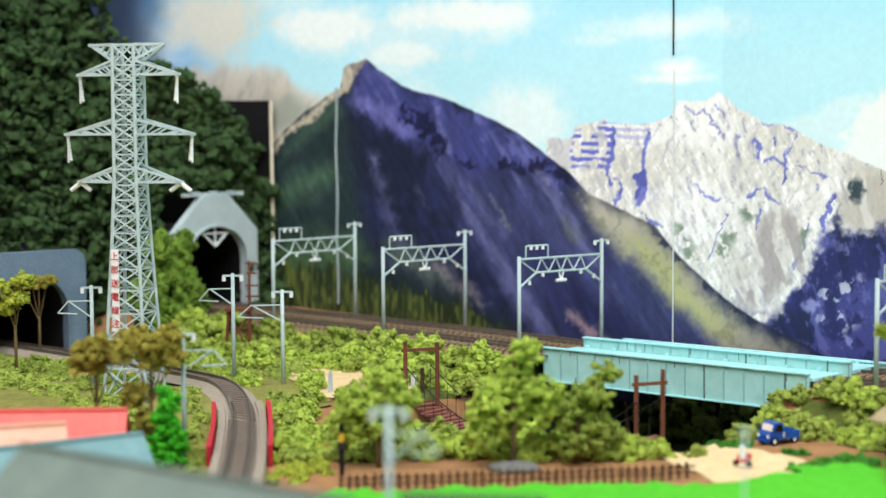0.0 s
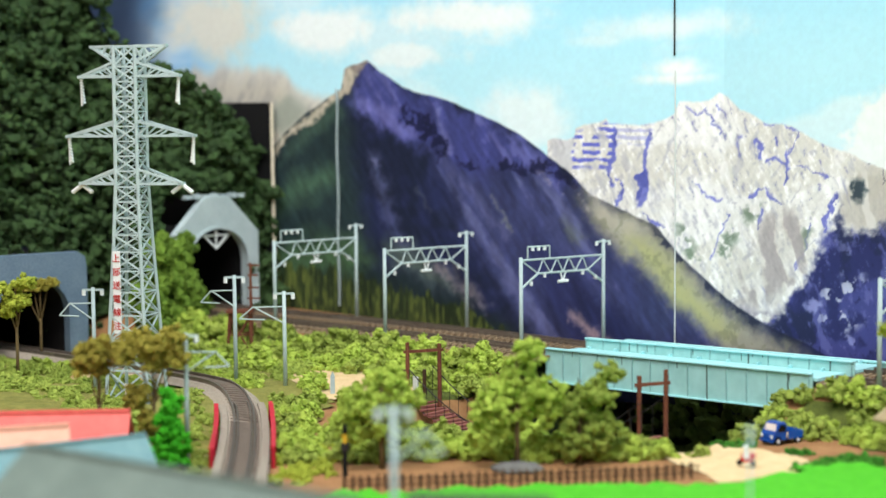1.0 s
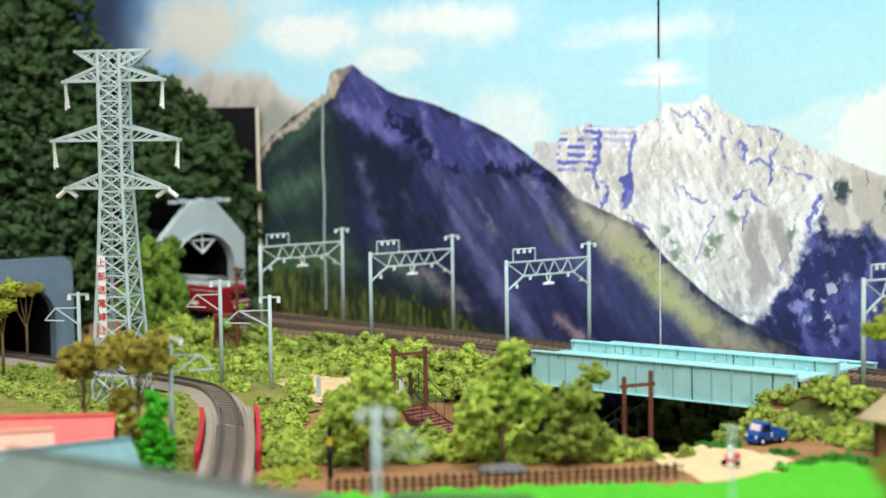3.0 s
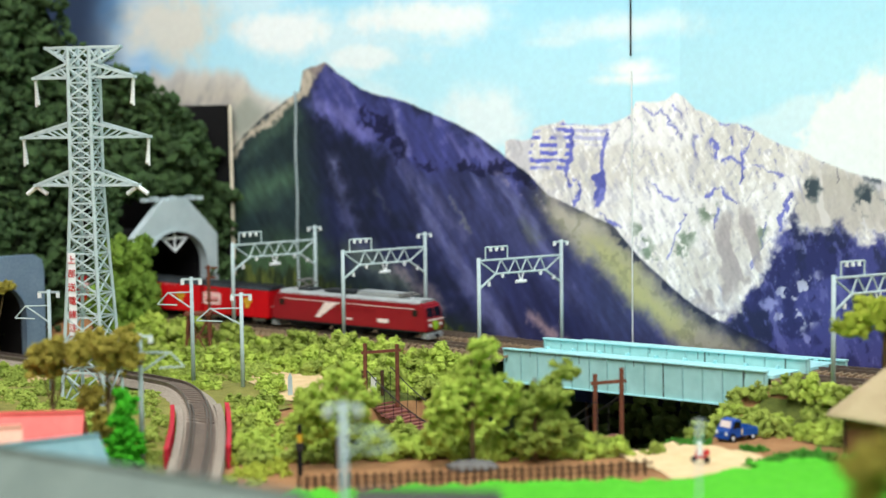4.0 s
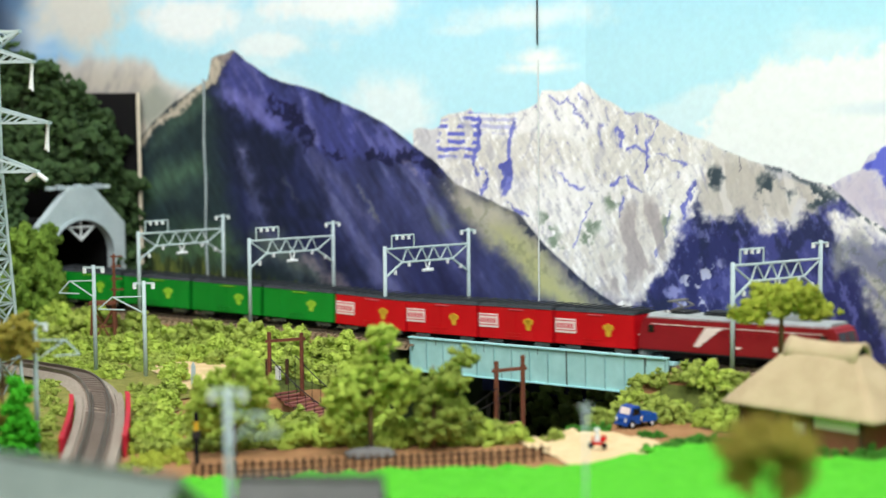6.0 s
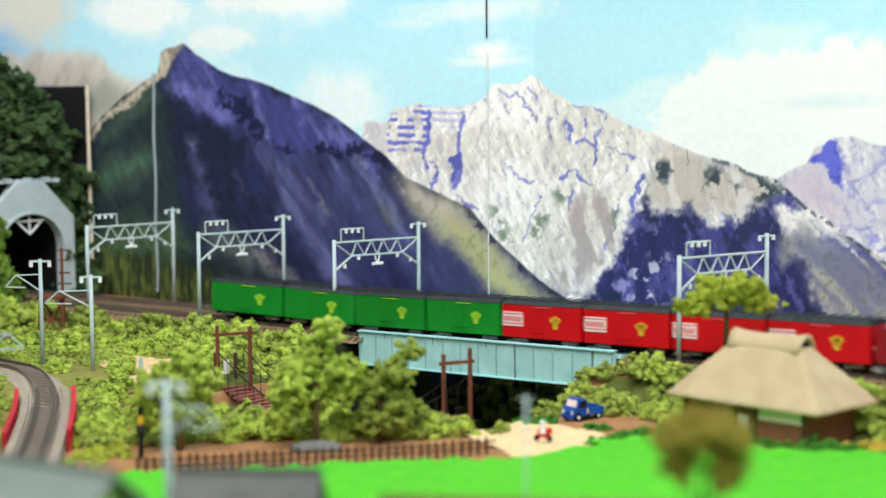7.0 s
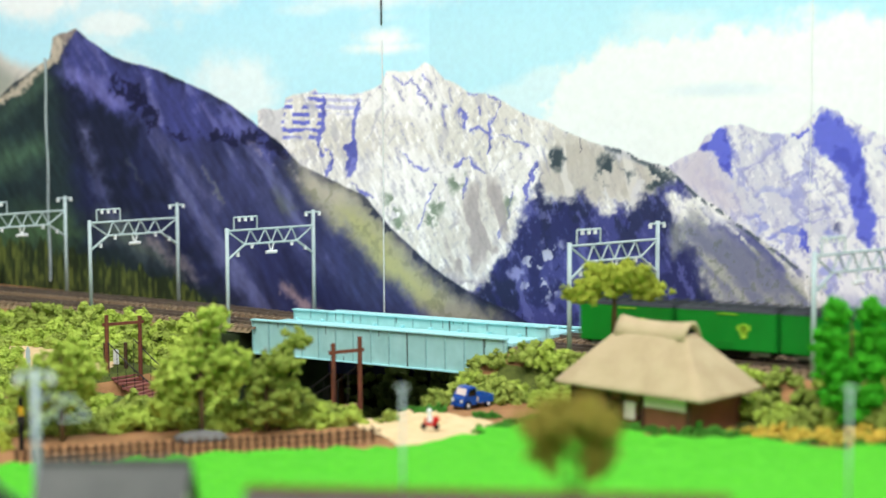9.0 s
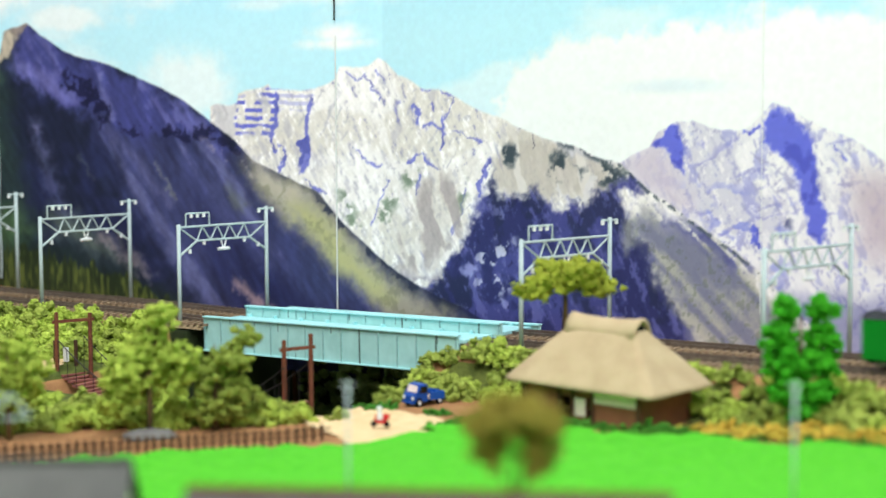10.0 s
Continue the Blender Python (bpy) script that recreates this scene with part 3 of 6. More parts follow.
    relief = fbm((x + z * .6) * 80, (z - x * .3) * 34, 241, 6, .66) - fbm((x + .003 + z * .6) * 80, (z - .002 - x * .3) * 34, 241, 6, .66)
    mt = blend(big * np.array((.14, .165, .30)), (.115, .14, .235), S(.55, .40, soft))
    # middle slopes, paler to the east
    mid = area([(-.551, .115), (-.527, .098), (-.5, .095), (-.452, .089), (-.424, .062), (-.39, .032), (-.35, -.001), (-.453, -.009), (-.497, .027), (-.528, .065)], .010, .02)
    mt = blend(mt, (.29, .31, .50), mid * (.55 + .4 * S(.40, .65, streak)))
    mt = blend(mt, (.42, .44, .61), mid * S(.52, .70, streak + .3 * (fine - .5)) * .6)
    mt = blend(mt, (.15, .17, .33), area([(-.478, .057), (-.456, .048), (-.417, .018), (-.393, -.005), (-.449, -.009), (-.467, .022)], .008, .012) * .75)
    # upper sunlit violet face with dark wooded ribs
    upper = area([(-.608, .132), (-.603, .146), (-.593, .162), (-.567, .145), (-.511, .129), (-.466, .104), (-.445, .088), (-.459, .086), (-.477, .098), (-.496, .098), (-.508, .088), (-.527, .098), (-.539, .106), (-.568, .115), (-.589, .123)], .006, .016, .006)
    mt = blend(mt, (.27, .29, .54), upper * .85)
    mt = blend(mt, (.44, .45, .70), upper * S(.48, .64, streak + .4 * (fine - .5)) * .6)
    mt = blend(mt, (.46, .46, .72), area([(-.603, .137), (-.572, .132), (-.557, .116), (-.572, .118), (-.589, .127)], .004, .012) * .75)
    mt = blend(mt, (.44, .45, .66), stroke([(-.541, .129), (-.537, .118), (-.531, .106)], .0035, .003) * .7)
    for pts in ([(-.567, .136), (-.553, .131), (-.543, .121), (-.531, .105), (-.539, .101), (-.553, .115), (-.565, .125)], [(-.527, .103), (-.508, .101), (-.508, .095), (-.523, .094)], [(-.505, .101), (-.489, .103), (-.47, .102), (-.452, .092), (-.466, .093), (-.483, .096), (-.5, .095)], [(-.464, .102), (-.452, .096), (-.439, .084), (-.441, .08), (-.452, .088)]):
        mt = blend(mt, (.10, .11, .24), area(pts, .0015, .010, .010) * S(.34, .46, fine + .5 * rip1) * .92)
    mt = blend(mt, (.60, .58, .68), area([(-.472, .095), (-.457, .092), (-.441, .081), (-.438, .075), (-.457, .083)], .003, .010) * S(.50, .58, fine + .3 * rip2) * .8)
    # scree chutes
    mt = blend(mt, (.42, .44, .62), stroke([(-.588, .101), (-.585, .088), (-.577, .067), (-.569, .051)], .0065, .006, .004) * .6)
    mt = blend(mt, (.50, .51, .68), stroke([(-.59, .102), (-.585, .098)], .0032, .002) * .6)
    mt = blend(mt, (.40, .41, .58), stroke([(-.535, .101), (-.516, .082), (-.5, .066), (-.493, .06)], .0035, .004) * .55)
    mt = blend(mt, (.48, .50, .50), stroke([(-.504, .082), (-.495, .069), (-.491, .061)], .0012, .001) * .6 + stroke([(-.556, .085), (-.547, .073)], .0012, .002) * .4)
    mt = blend(mt, (.34, .36, .56), stroke([(-.463, .067), (-.445, .045), (-.431, .03)], .009, .010) * .55)
    # west flank: cream ridge, green meadows, dark folds
    flank = area([(-.611, .149), (-.608, .132), (-.594, .05), (-.586, .022), (-.706, .002), (-.693, .112)], .010, .012)
    mt = blend(mt, (.15, .22, .21), flank * .85)
    mt = blend(mt, (.30, .42, .33), area([(-.665, .08), (-.647, .094), (-.622, .098), (-.615, .087), (-.643, .075), (-.666, .064)], .008, .014) * .8)
    mt = blend(mt, (.28, .38, .32), area([(-.637, .127), (-.616, .137), (-.614, .127), (-.637, .113), (-.66, .101)], .005, .012) * .7)
    mt = blend(mt, (.30, .42, .27), area([(-.666, .047), (-.629, .056), (-.603, .053), (-.59, .04), (-.612, .028), (-.667, .026)], .010, .014) * .75)
    mt = blend(mt, (.77, .73, .65), area([(-.668, .11), (-.641, .13), (-.616, .144), (-.611, .16), (-.592, .163), (-.601, .153), (-.608, .142), (-.628, .131), (-.655, .114), (-.67, .101)], .002, .010, .006) * S(.30, .45, fine + .2) * .95)
    mt = blend(mt, (.50, .46, .45), area([(-.611, .16), (-.592, .163), (-.607, .142)], .001, .006) * S(.50, .62, fine) * .7)
    # foot: pale meadow, rosy scree, dark wood
    mt = blend(mt, (.34, .40, .35), area([(-.581, .054), (-.556, .048), (-.532, .032), (-.521, .019), (-.553, .028), (-.578, .037)], .008, .012) * .8)
    mt = blend(mt, (.58, .54, .56), stroke([(-.542, .039), (-.528, .029), (-.509, .018)], .0055, .004) * .7)
    mt = blend(mt, (.66, .57, .60), stroke([(-.452, .016), (-.442, .009), (-.428, .002)], .0042, .003) * .85)
    mt = blend(mt, (.12, .18, .18), area([(-.595, .036), (-.569, .034), (-.536, .023), (-.497, .012), (-.471, -.001), (-.505, -.006), (-.595, .008)], .006, .010) * .85)
    mt = mt * (1 - .75 * np.clip(relief, -.35, .35))[..., None]
    # sunlit meadow band down the east flank
    band = area([(-.445, .084), (-.431, .079), (-.413, .072), (-.396, .061), (-.383, .048), (-.364, .031), (-.339, .016), (-.309, .003), (-.353, -.002), (-.373, .016), (-.396, .035), (-.42, .052), (-.438, .067)], .008, .010)
    mt = blend(mt, (.68, .67, .60), band * .95)
    mt = blend(mt, (.78, .76, .69), area([(-.441, .085), (-.424, .075), (-.407, .065), (-.417, .063), (-.434, .072)], .006) * .8)
    mt = blend(mt, (.72, .73, .50), area([(-.417, .062), (-.4, .056), (-.383, .039), (-.353, .013), (-.364, .01), (-.39, .029), (-.413, .051)], .007) * .85)
    mt = blend(mt, (.48, .50, .40), band * S(.56, .68, fbm(x * 190, z * 190, 131, 4)) * .45)
    mt = blend(mt, (.40, .44, .36), stroke([(-.457, .069), (-.449, .058)], .004, .004) * .5)
    mt = blend(mt, (.17, .20, .28), area([(-.403, .067), (-.386, .054), (-.357, .031), (-.334, .019), (-.341, .017), (-.365, .032), (-.386, .048)], .001, .004, .006) * S(.38, .50, fine + .4 * rip1) * .9)
    # forest at the foot
    foot = np.interp(x, [-1.9, -.667, -.63, -.595, -.545, -.49, -.467], [.03, .034, .035, .03, .02, .004, -.005])
    wood = S(-.001, .002, foot - z + .010 * (value_noise(x * 520, z * 30, 151) - .5) + .006 * (value_noise(x * 180, z * 20, 153) - .5)) * S(-.467, -.49, x)
    trees = .55 * value_noise(x * 520, z * 70, 161) + .45 * value_noise(x * 1000, z * 220, 163)
    forest = blend(big * np.array((.15, .20, .12)), (.37, .42, .20), S(.38, .75, trees))
    forest = blend(forest, (.44, .47, .22), S(.60, .8, trees) * S(-.60, -.66, x) * .6)
    mt = blend(mt, forest, wood * .95)
    col = blend(col, mt, S(-.0004, .0008, d1))
    col *= (1 + .04 * (grit - .5))[..., None]
    return np.clip(col, 0, 1)


def build_backdrop():
    nx, nz = 1400, 370
    gx = np.concatenate([np.linspace(-1.0, -.72, 60)[:-1], np.linspace(-.72, -.06, nx - 130), np.linspace(-.06, .62, 80)[1:]])
    nx = len(gx)
    gz = np.concatenate([np.linspace(-.03, .215, nz - 20), np.linspace(.215, .42, 21)[1:]])
    X, Z = np.meshgrid(gx, gz)
    rgb = paint_backdrop(X, Z)
    lin = np.where(rgb <= .04045, rgb / 12.92, ((rgb + .055) / 1.055) ** 2.4)
    Y = 0.787 + 0.17 * np.minimum(0, X + 0.36) + 0.0006 * np.sin(X * 40)
    co = np.stack([X, Y, Z], -1).reshape(-1, 3)
    idx = np.arange(nx * nz).reshape(nz, nx)
    faces = np.stack([idx[:-1, :-1], idx[:-1, 1:], idx[1:, 1:], idx[1:, :-1]], -1).reshape(-1, 4)
    me = bpy.data.meshes.new("mountain_backdrop")
    me.vertices.add(len(co))
    me.vertices.foreach_set("co", co.ravel())
    me.loops.add(faces.size)
    me.loops.foreach_set("vertex_index", faces.ravel().astype(np.int32))
    me.polygons.add(len(faces))
    me.polygons.foreach_set("loop_start", np.arange(0, faces.size, 4, dtype=np.int32))
    me.update(calc_edges=True)
    at = me.color_attributes.new("print", "FLOAT_COLOR", "POINT")
    at.data.foreach_set("color", np.concatenate([lin.reshape(-1, 3), np.ones((len(co), 1))], 1).ravel().astype(np.float32))
    m = bpy.data.materials.new("printed_paper")
    m.use_nodes = True
    nt = m.node_tree
    p = nt.nodes["Principled BSDF"]
    p.inputs["Roughness"].default_value = .55
    p.inputs["Specular IOR Level"].default_value = .25
    a = nt.nodes.new("ShaderNodeVertexColor")
    a.layer_name = "print"
    nt.links.new(a.outputs["Color"], p.inputs["Base Color"])
    me.materials.append(m)
    me.shade_smooth()
    ob = tagged(new("backdrop", me), "printed paper backdrop of snowy and dark blue mountains under a cloudy sky", "backdrop", kind="structure")
    # lifted seams between the sheets
    for x, z0, z1, w, mat in ((-.3875, -.01, .150, .0005, M_WHITE), (-.3880, .158, .40, .0006, M_BLACK), (-.6150, .012, .145, .0010, M_CONC), (-.1460, .02, .30, .0002, M_WHITE)):
        bm = bmesh.new()
        k = 14
        for i in range(k):
            za, zb = z0 + (z1 - z0) * i / k, z0 + (z1 - z0) * (i + 1) / k
            wa, wb = (w * .5 * math.sin(i * 1.1) for i in (i, i + 1))
            if w < .001:
                wa = wb = 0
            y = wall_y(x) - .0012
            bar(bm, (x + wa, y, za), (x + wb, y, zb), w)
        part("paper_seam", bm, mat, ob)


build_backdrop()
bm = bmesh.new()
box(bm, -.46, .62, .795, .800, -.07, .02)
solid("backdrop_fascia", bm, M_HILL, "dark green board under the printed backdrop", "board", kind="structure")

# black board beside the tunnel hill, with its pale edge
board = thing("black_board", pose(0, 0, 0), "matt black side board with a pale edge strip", "board")
bm = bmesh.new()
dx, dy = -.986, -.1676
prism(bm, [(0, -.06), (.16, -.06), (.16, .139), (0, .1375)], (dx, dy, 0), (0, 0, 1), (-.6635, .7315, 0), (.17, -.985, 0), .003)
part("panel", bm, M_BLACK, board)
bm = bmesh.new()
bar(bm, (-.6610, .7295, -.01), (-.6615, .7290, .1375), .0018)
part("edge_strip", bm, M_PAPER, board, "pale peeling edge strip")


# ---- wooded hill with two tunnels ----
def hill_top(y):
    return np.interp(y, [.40, .600, .640, .661, .666, .680, .700, .712, .722, .729, .733], [.29, .27, .235, .202, .181, .158, .138, .127, .113, .090, .02])


def hill_x(y, z):
    return -.700 + .038 * float(smooth(.655, .70, y)) - .30 * max(0, z) * (1 - .55 * float(smooth(.655, .70, y))) + .012 * noise.noise(Vector((y * 25, z * 25, 7))) + .014 * noise.noise(Vector((y * 75, z * 75, 2))) + .006 * noise.noise(Vector((y * 160, z * 160, 5)))


T1 = dict(at=(-.672, .563, -.012), turn=-6, w=.068, h=.064, aw=.044, ah=.050)
T2 = dict(at=(-.6560, .6815, .005), turn=0, w=.062, h=.0755, aw=.044, ah=.056)


def near_tunnel(y, z, grow=.004):
    for k in (T1, T2):
        if abs(y - k["at"][1]) < k["w"] / 2 + grow and z < k["at"][2] + k["h"] - .002:
            return True
    return False


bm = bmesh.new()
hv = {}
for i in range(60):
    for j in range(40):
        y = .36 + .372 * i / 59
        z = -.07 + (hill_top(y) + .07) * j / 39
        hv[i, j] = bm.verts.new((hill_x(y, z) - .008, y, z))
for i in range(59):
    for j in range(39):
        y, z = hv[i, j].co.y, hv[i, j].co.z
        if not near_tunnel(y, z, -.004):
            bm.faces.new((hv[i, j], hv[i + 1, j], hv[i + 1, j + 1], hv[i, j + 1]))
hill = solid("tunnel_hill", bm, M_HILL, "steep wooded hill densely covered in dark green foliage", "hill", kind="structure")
cs, rs = [], []
while len(cs) < 11000:
    y, u = RNG.uniform(.44, .731), RNG.uniform(-.02, 1.02)
    z = -.01 + (hill_top(y) + .01) * u
    if near_tunnel(y, z, -.006):
        continue
    cs.append((hill_x(y, z) + RNG.uniform(-.003, .006), y, z))
    rs.append(RNG.uniform(.0012, .0030) * (1.5 if noise.noise(Vector((y * 90, z * 90, 4))) > .15 else 1))
for i in range(900):
    # a leafy shoulder west of the main portal and a brow over it
    if i < 560:
        y, z = RNG.uniform(.634, .652), RNG.uniform(.0, .092)
    else:
        y, z = RNG.uniform(.640, .716), RNG.uniform(.083, .094)
    cs.append((-.672 + RNG.uniform(-.004, .004) - .05 * z, y, z))
    rs.append(RNG.uniform(.0014, .0034))
part("hill_foliage", clump_mesh("hill_foliage", cs, rs, M_HILLLEAF, 1, .36), None, hill)["kind"] = "stuff"


def arch_ring(k, chamfer, depth, shelf):
    """A tunnel portal in its own space: face towards +x, arch opening along x."""
    w, h, aw, ah = k["w"] / 2, k["h"], k["aw"] / 2, k["ah"]
    inner, outer = [], []
    n = 28
    for i in range(n + 1):
        a = math.pi * i / n
        cy, cz = math.cos(a), math.sin(a)
        straight = ah - aw
        inner.append((aw * cy * (1 + .06 * cz), straight + aw * cz))
        # octagonal outer outline
        s = min(w / max(abs(cy), 1e-6), (h - straight) / max(cz, 1e-6), (w + h - straight - chamfer) / (abs(cy) + cz))
        outer.append((s * cy, straight + s * cz))
    inner = [(inner[0][0], 0)] + inner + [(inner[-1][0], 0)]
    outer = [(outer[0][0], 0)] + outer + [(outer[-1][0], 0)]
    bm = bmesh.new()
    rows = [[bm.verts.new((x, y, z)) for y, z in o] for x, o in ((0, inner), (0, outer), (-depth, outer), (-depth, inner))]
    for a, b in ((0, 1), (1, 2), (2, 3), (3, 0)):
        for i in range(len(inner) - 1):
            bm.faces.new((rows[a][i], rows[a][i + 1], rows[b][i + 1], rows[b][i]))
    # raised ring round the opening
    lip = [(y * 1.05, z * 1.03) for y, z in inner]
    r2 = [[bm.verts.new((x, y, z)) for y, z in o] for x, o in ((.0012, inner), (.0012, lip), (-.001, lip), (-.001, inner))]
    for a, b in ((0, 1), (1, 2), (2, 3), (3, 0)):
        for i in range(len(inner) - 1):
            bm.faces.new((r2[a][i], r2[a][i + 1], r2[b][i + 1], r2[b][i]))
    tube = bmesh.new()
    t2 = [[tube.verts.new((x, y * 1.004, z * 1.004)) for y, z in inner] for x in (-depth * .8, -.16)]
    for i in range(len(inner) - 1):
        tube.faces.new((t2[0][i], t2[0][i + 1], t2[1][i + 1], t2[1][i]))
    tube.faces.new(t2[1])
    return bm, tube


def tunnel(k, chamfer, mat, label, bracket):
    t = thing("tunnel_portal", pose(*k["at"], 0, 0, k["turn"]), label, "tunnel", "tunnel portals")
    ring, tube = arch_ring(k, chamfer, .006, 0)
    part("portal_face", ring, mat, t)
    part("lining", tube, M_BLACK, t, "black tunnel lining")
    for i in range(7 if bracket else 0):
        bm = bmesh.new()
        y = -.02 + .04 * i / 6
        box(bm, -.0055, -.0015, y - .002, y + .002, k["h"] - .001, k["h"] + .0012 + .0008 * (i % 2))
        part("coping_stone", bm, mat, t)
    if bracket:
        bm = bmesh.new()
        z = k["ah"] - .004
        bar(bm, (-.002, -.010, z), (-.002, .010, z), .0012)
        bar(bm, (-.002, -.009, z), (-.002, 0, z - .008), .0012)
        bar(bm, (-.002, .009, z), (-.002, 0, z - .008), .0012)
        bar(bm, (-.002, 0, z + .003), (-.002, 0, z - .008), .0010)
        part("wire_bracket", bm, M_WHITE, t, "pale triangular wire bracket")


tunnel(T2, .022, M_CONC, "pale grey concrete tunnel portal with an arched opening", True)
tunnel(T1, .004, M_CONCD, "blue-grey concrete tunnel portal under the hill, with shade in its colour", False)


# ---- main tracks ----
def track(name, line, zline, label, a, b, step=.004, gauge=.009, tie=.0150, bed=.026, ballast=None, sleeper=None):
    """Two rails, sleepers and a ballast bed along (line(s)) for s from a to b."""
    t = thing(name, pose(0, 0, 0), label, "railway track", kind="structure")
    n = int((b - a) / step)
    P = []
    for i in range(n + 1):
        s = a + (b - a) * i / n
        x, y = line(s)
        x2, y2 = line(s + 1e-4)
        d = Vector((x2 - x, y2 - y, 0)).normalized()
        P.append((Vector((x, y, zline(s))), Vector((-d.y, d.x, 0)), d))

    def sweep(section, material, pname, lab=""):
        bm = bmesh.new()
        rows = [[bm.verts.new(p + nrm * o + Vector((0, 0, h))) for o, h in section] for p, nrm, d in P]
        for r0, r1 in zip(rows, rows[1:]):
            for i in range(len(section)):
                j = (i + 1) % len(section)
                bm.faces.new((r0[i], r0[j], r1[j], r1[i]))
        return part(pname, bm, material, t, lab)

    for o in (-gauge / 2, gauge / 2):
        sweep([(o - .0004, 0), (o + .0004, 0), (o + .0004, -.0019), (o - .0004, -.0019)], M_RAIL, "rail")
    if not bed:
        return t
    sweep([(-bed / 2, -.0045), (-bed / 2 + .004, -.0019), (bed / 2 - .004, -.0019), (bed / 2, -.0045)], ballast or M_BALLAST, "ballast_bed")
    bm = bmesh.new()
    for p, nrm, d in P:
        c = p + Vector((0, 0, -.0018))
        m = Matrix.Translation(c) @ Matrix((d.to_4d(), nrm.to_4d(), (0, 0, 1, 0), (0, 0, 0, 1))).transposed()
        m[3] = (0, 0, 0, 1)
        m.translation = c
        bmesh.ops.create_cube(bm, size=1, matrix=m @ Matrix.Diagonal((.0018, tie, .0010, 1)))
    part("sleepers", bm, sleeper or M_TIE, t)["kind"] = "stuff"
    return t


for far in (False, True):
    for a, b, bed in ((-1.70, -.4170, .026), (-.4170, -.2560, 0), (-.2560, .60, .026)):
        track("main_track", lambda s: (s, track_y(s, far)), rail_z, "brown ballasted model railway track along the backdrop" if bed else "pair of rails crossing the girder bridge", a, b, bed=bed)


# ---- girder bridges ----
def girder(parent, y, x0, x1, top, bot):
    """One plate girder with flanges and stiffeners."""
    g = new("girder")
    g.parent = parent
    bm = bmesh.new()
    box(bm, x0, x1, y - .0006, y + .0006, bot, top)
    w = new("web", done("web", bm, M_BRIDGE_S))
    w.parent = g
    for z, nm in ((top, "top_flange"), (bot, "bottom_flange")):
        bm = bmesh.new()
        box(bm, x0, x1, y - .0017, y + .0017, z - .0004, z + .0004, .00015)
        w = new(nm, done(nm, bm, M_BRIDGE))
        w.parent = g
    bm = bmesh.new()
    box(bm, -.00025, .00025, -.0012, .0012, bot + .0005, top - .0005)
    stiff, rusty = done("stiffener", bm.copy(), M_STAIN), done("stiffener", bm, M_RUST)
    k = 15
    for i in range(k):
        s = new("stiffener", rusty if i in (9, 13) else stiff)
        s.parent = g
        s.location = (x0 + .001 + (x1 - x0 - .002) * i / (k - 1), y, 0)
    # short rust runs under the top flange and above the bottom one
    for i in range(9):
        bm = bmesh.new()
        x, h = RNG.uniform(x0 + .004, x1 - .004), RNG.uniform(.0010, .0040)
        z = top - .0006 - h if i % 3 else bot + .0005
        box(bm, x - .0002, x + .0002, y - .00075, y - .0006, z, z + h)
        s = new("rust_run", done("rust_run", bm, M_RUST))
        s.parent = g
    return g


for far, lab in ((False, "turquoise plate girder bridge carrying the near track"), (True, "turquoise plate girder bridge beside the backdrop")):
    x0, x1 = (-.4165, -.2575)
    yc = .7225 + (.033 if far else 0)
    zm = rail_z((x0 + x1) / 2) + .0005
    br = thing("girder_bridge", Matrix.Translation(((x0 + x1) / 2, 0, zm)) @ Matrix.Rotation(-math.atan(.018), 4, "Y") @ Matrix.Translation((-(x0 + x1) / 2, 0, 0)), lab, "bridge", "girder bridges")
    girder(br, yc - .0122, x0, x1, .0018 - .0012 * far, -.0152)
    girder(br, yc + .0128, x0 + .006, x1 + .0065, .0050 - .0042 * far, -.0120)
    bm = bmesh.new()
    box(bm, x0 + .002, x1 + .002, yc - .0108, yc + .0120, -.0016, -.0002)
    part("deck", bm, M_BRIDGE, br)
    for i in range(9):
        bm = bmesh.new()
        x = x0 + .010 + i * .0175
        box(bm, x - .0006, x + .0006, yc + .0095, yc + .0118, -.0002, .0012)
        part("gusset", bm, M_BRIDGE, br)
for x, sx in ((-.424, -1), (-.249, 1)):
    bm = bmesh.new()
    box(bm, min(x, x + sx * .012), max(x, x + sx * .012), .704, .786, -.070, rail_z(x) - .0055, .0006)
    solid("bridge_abutment", bm, M_HILL, "dark grey stone abutment under the bridge end", "abutment", "bridge abutments", "structure")


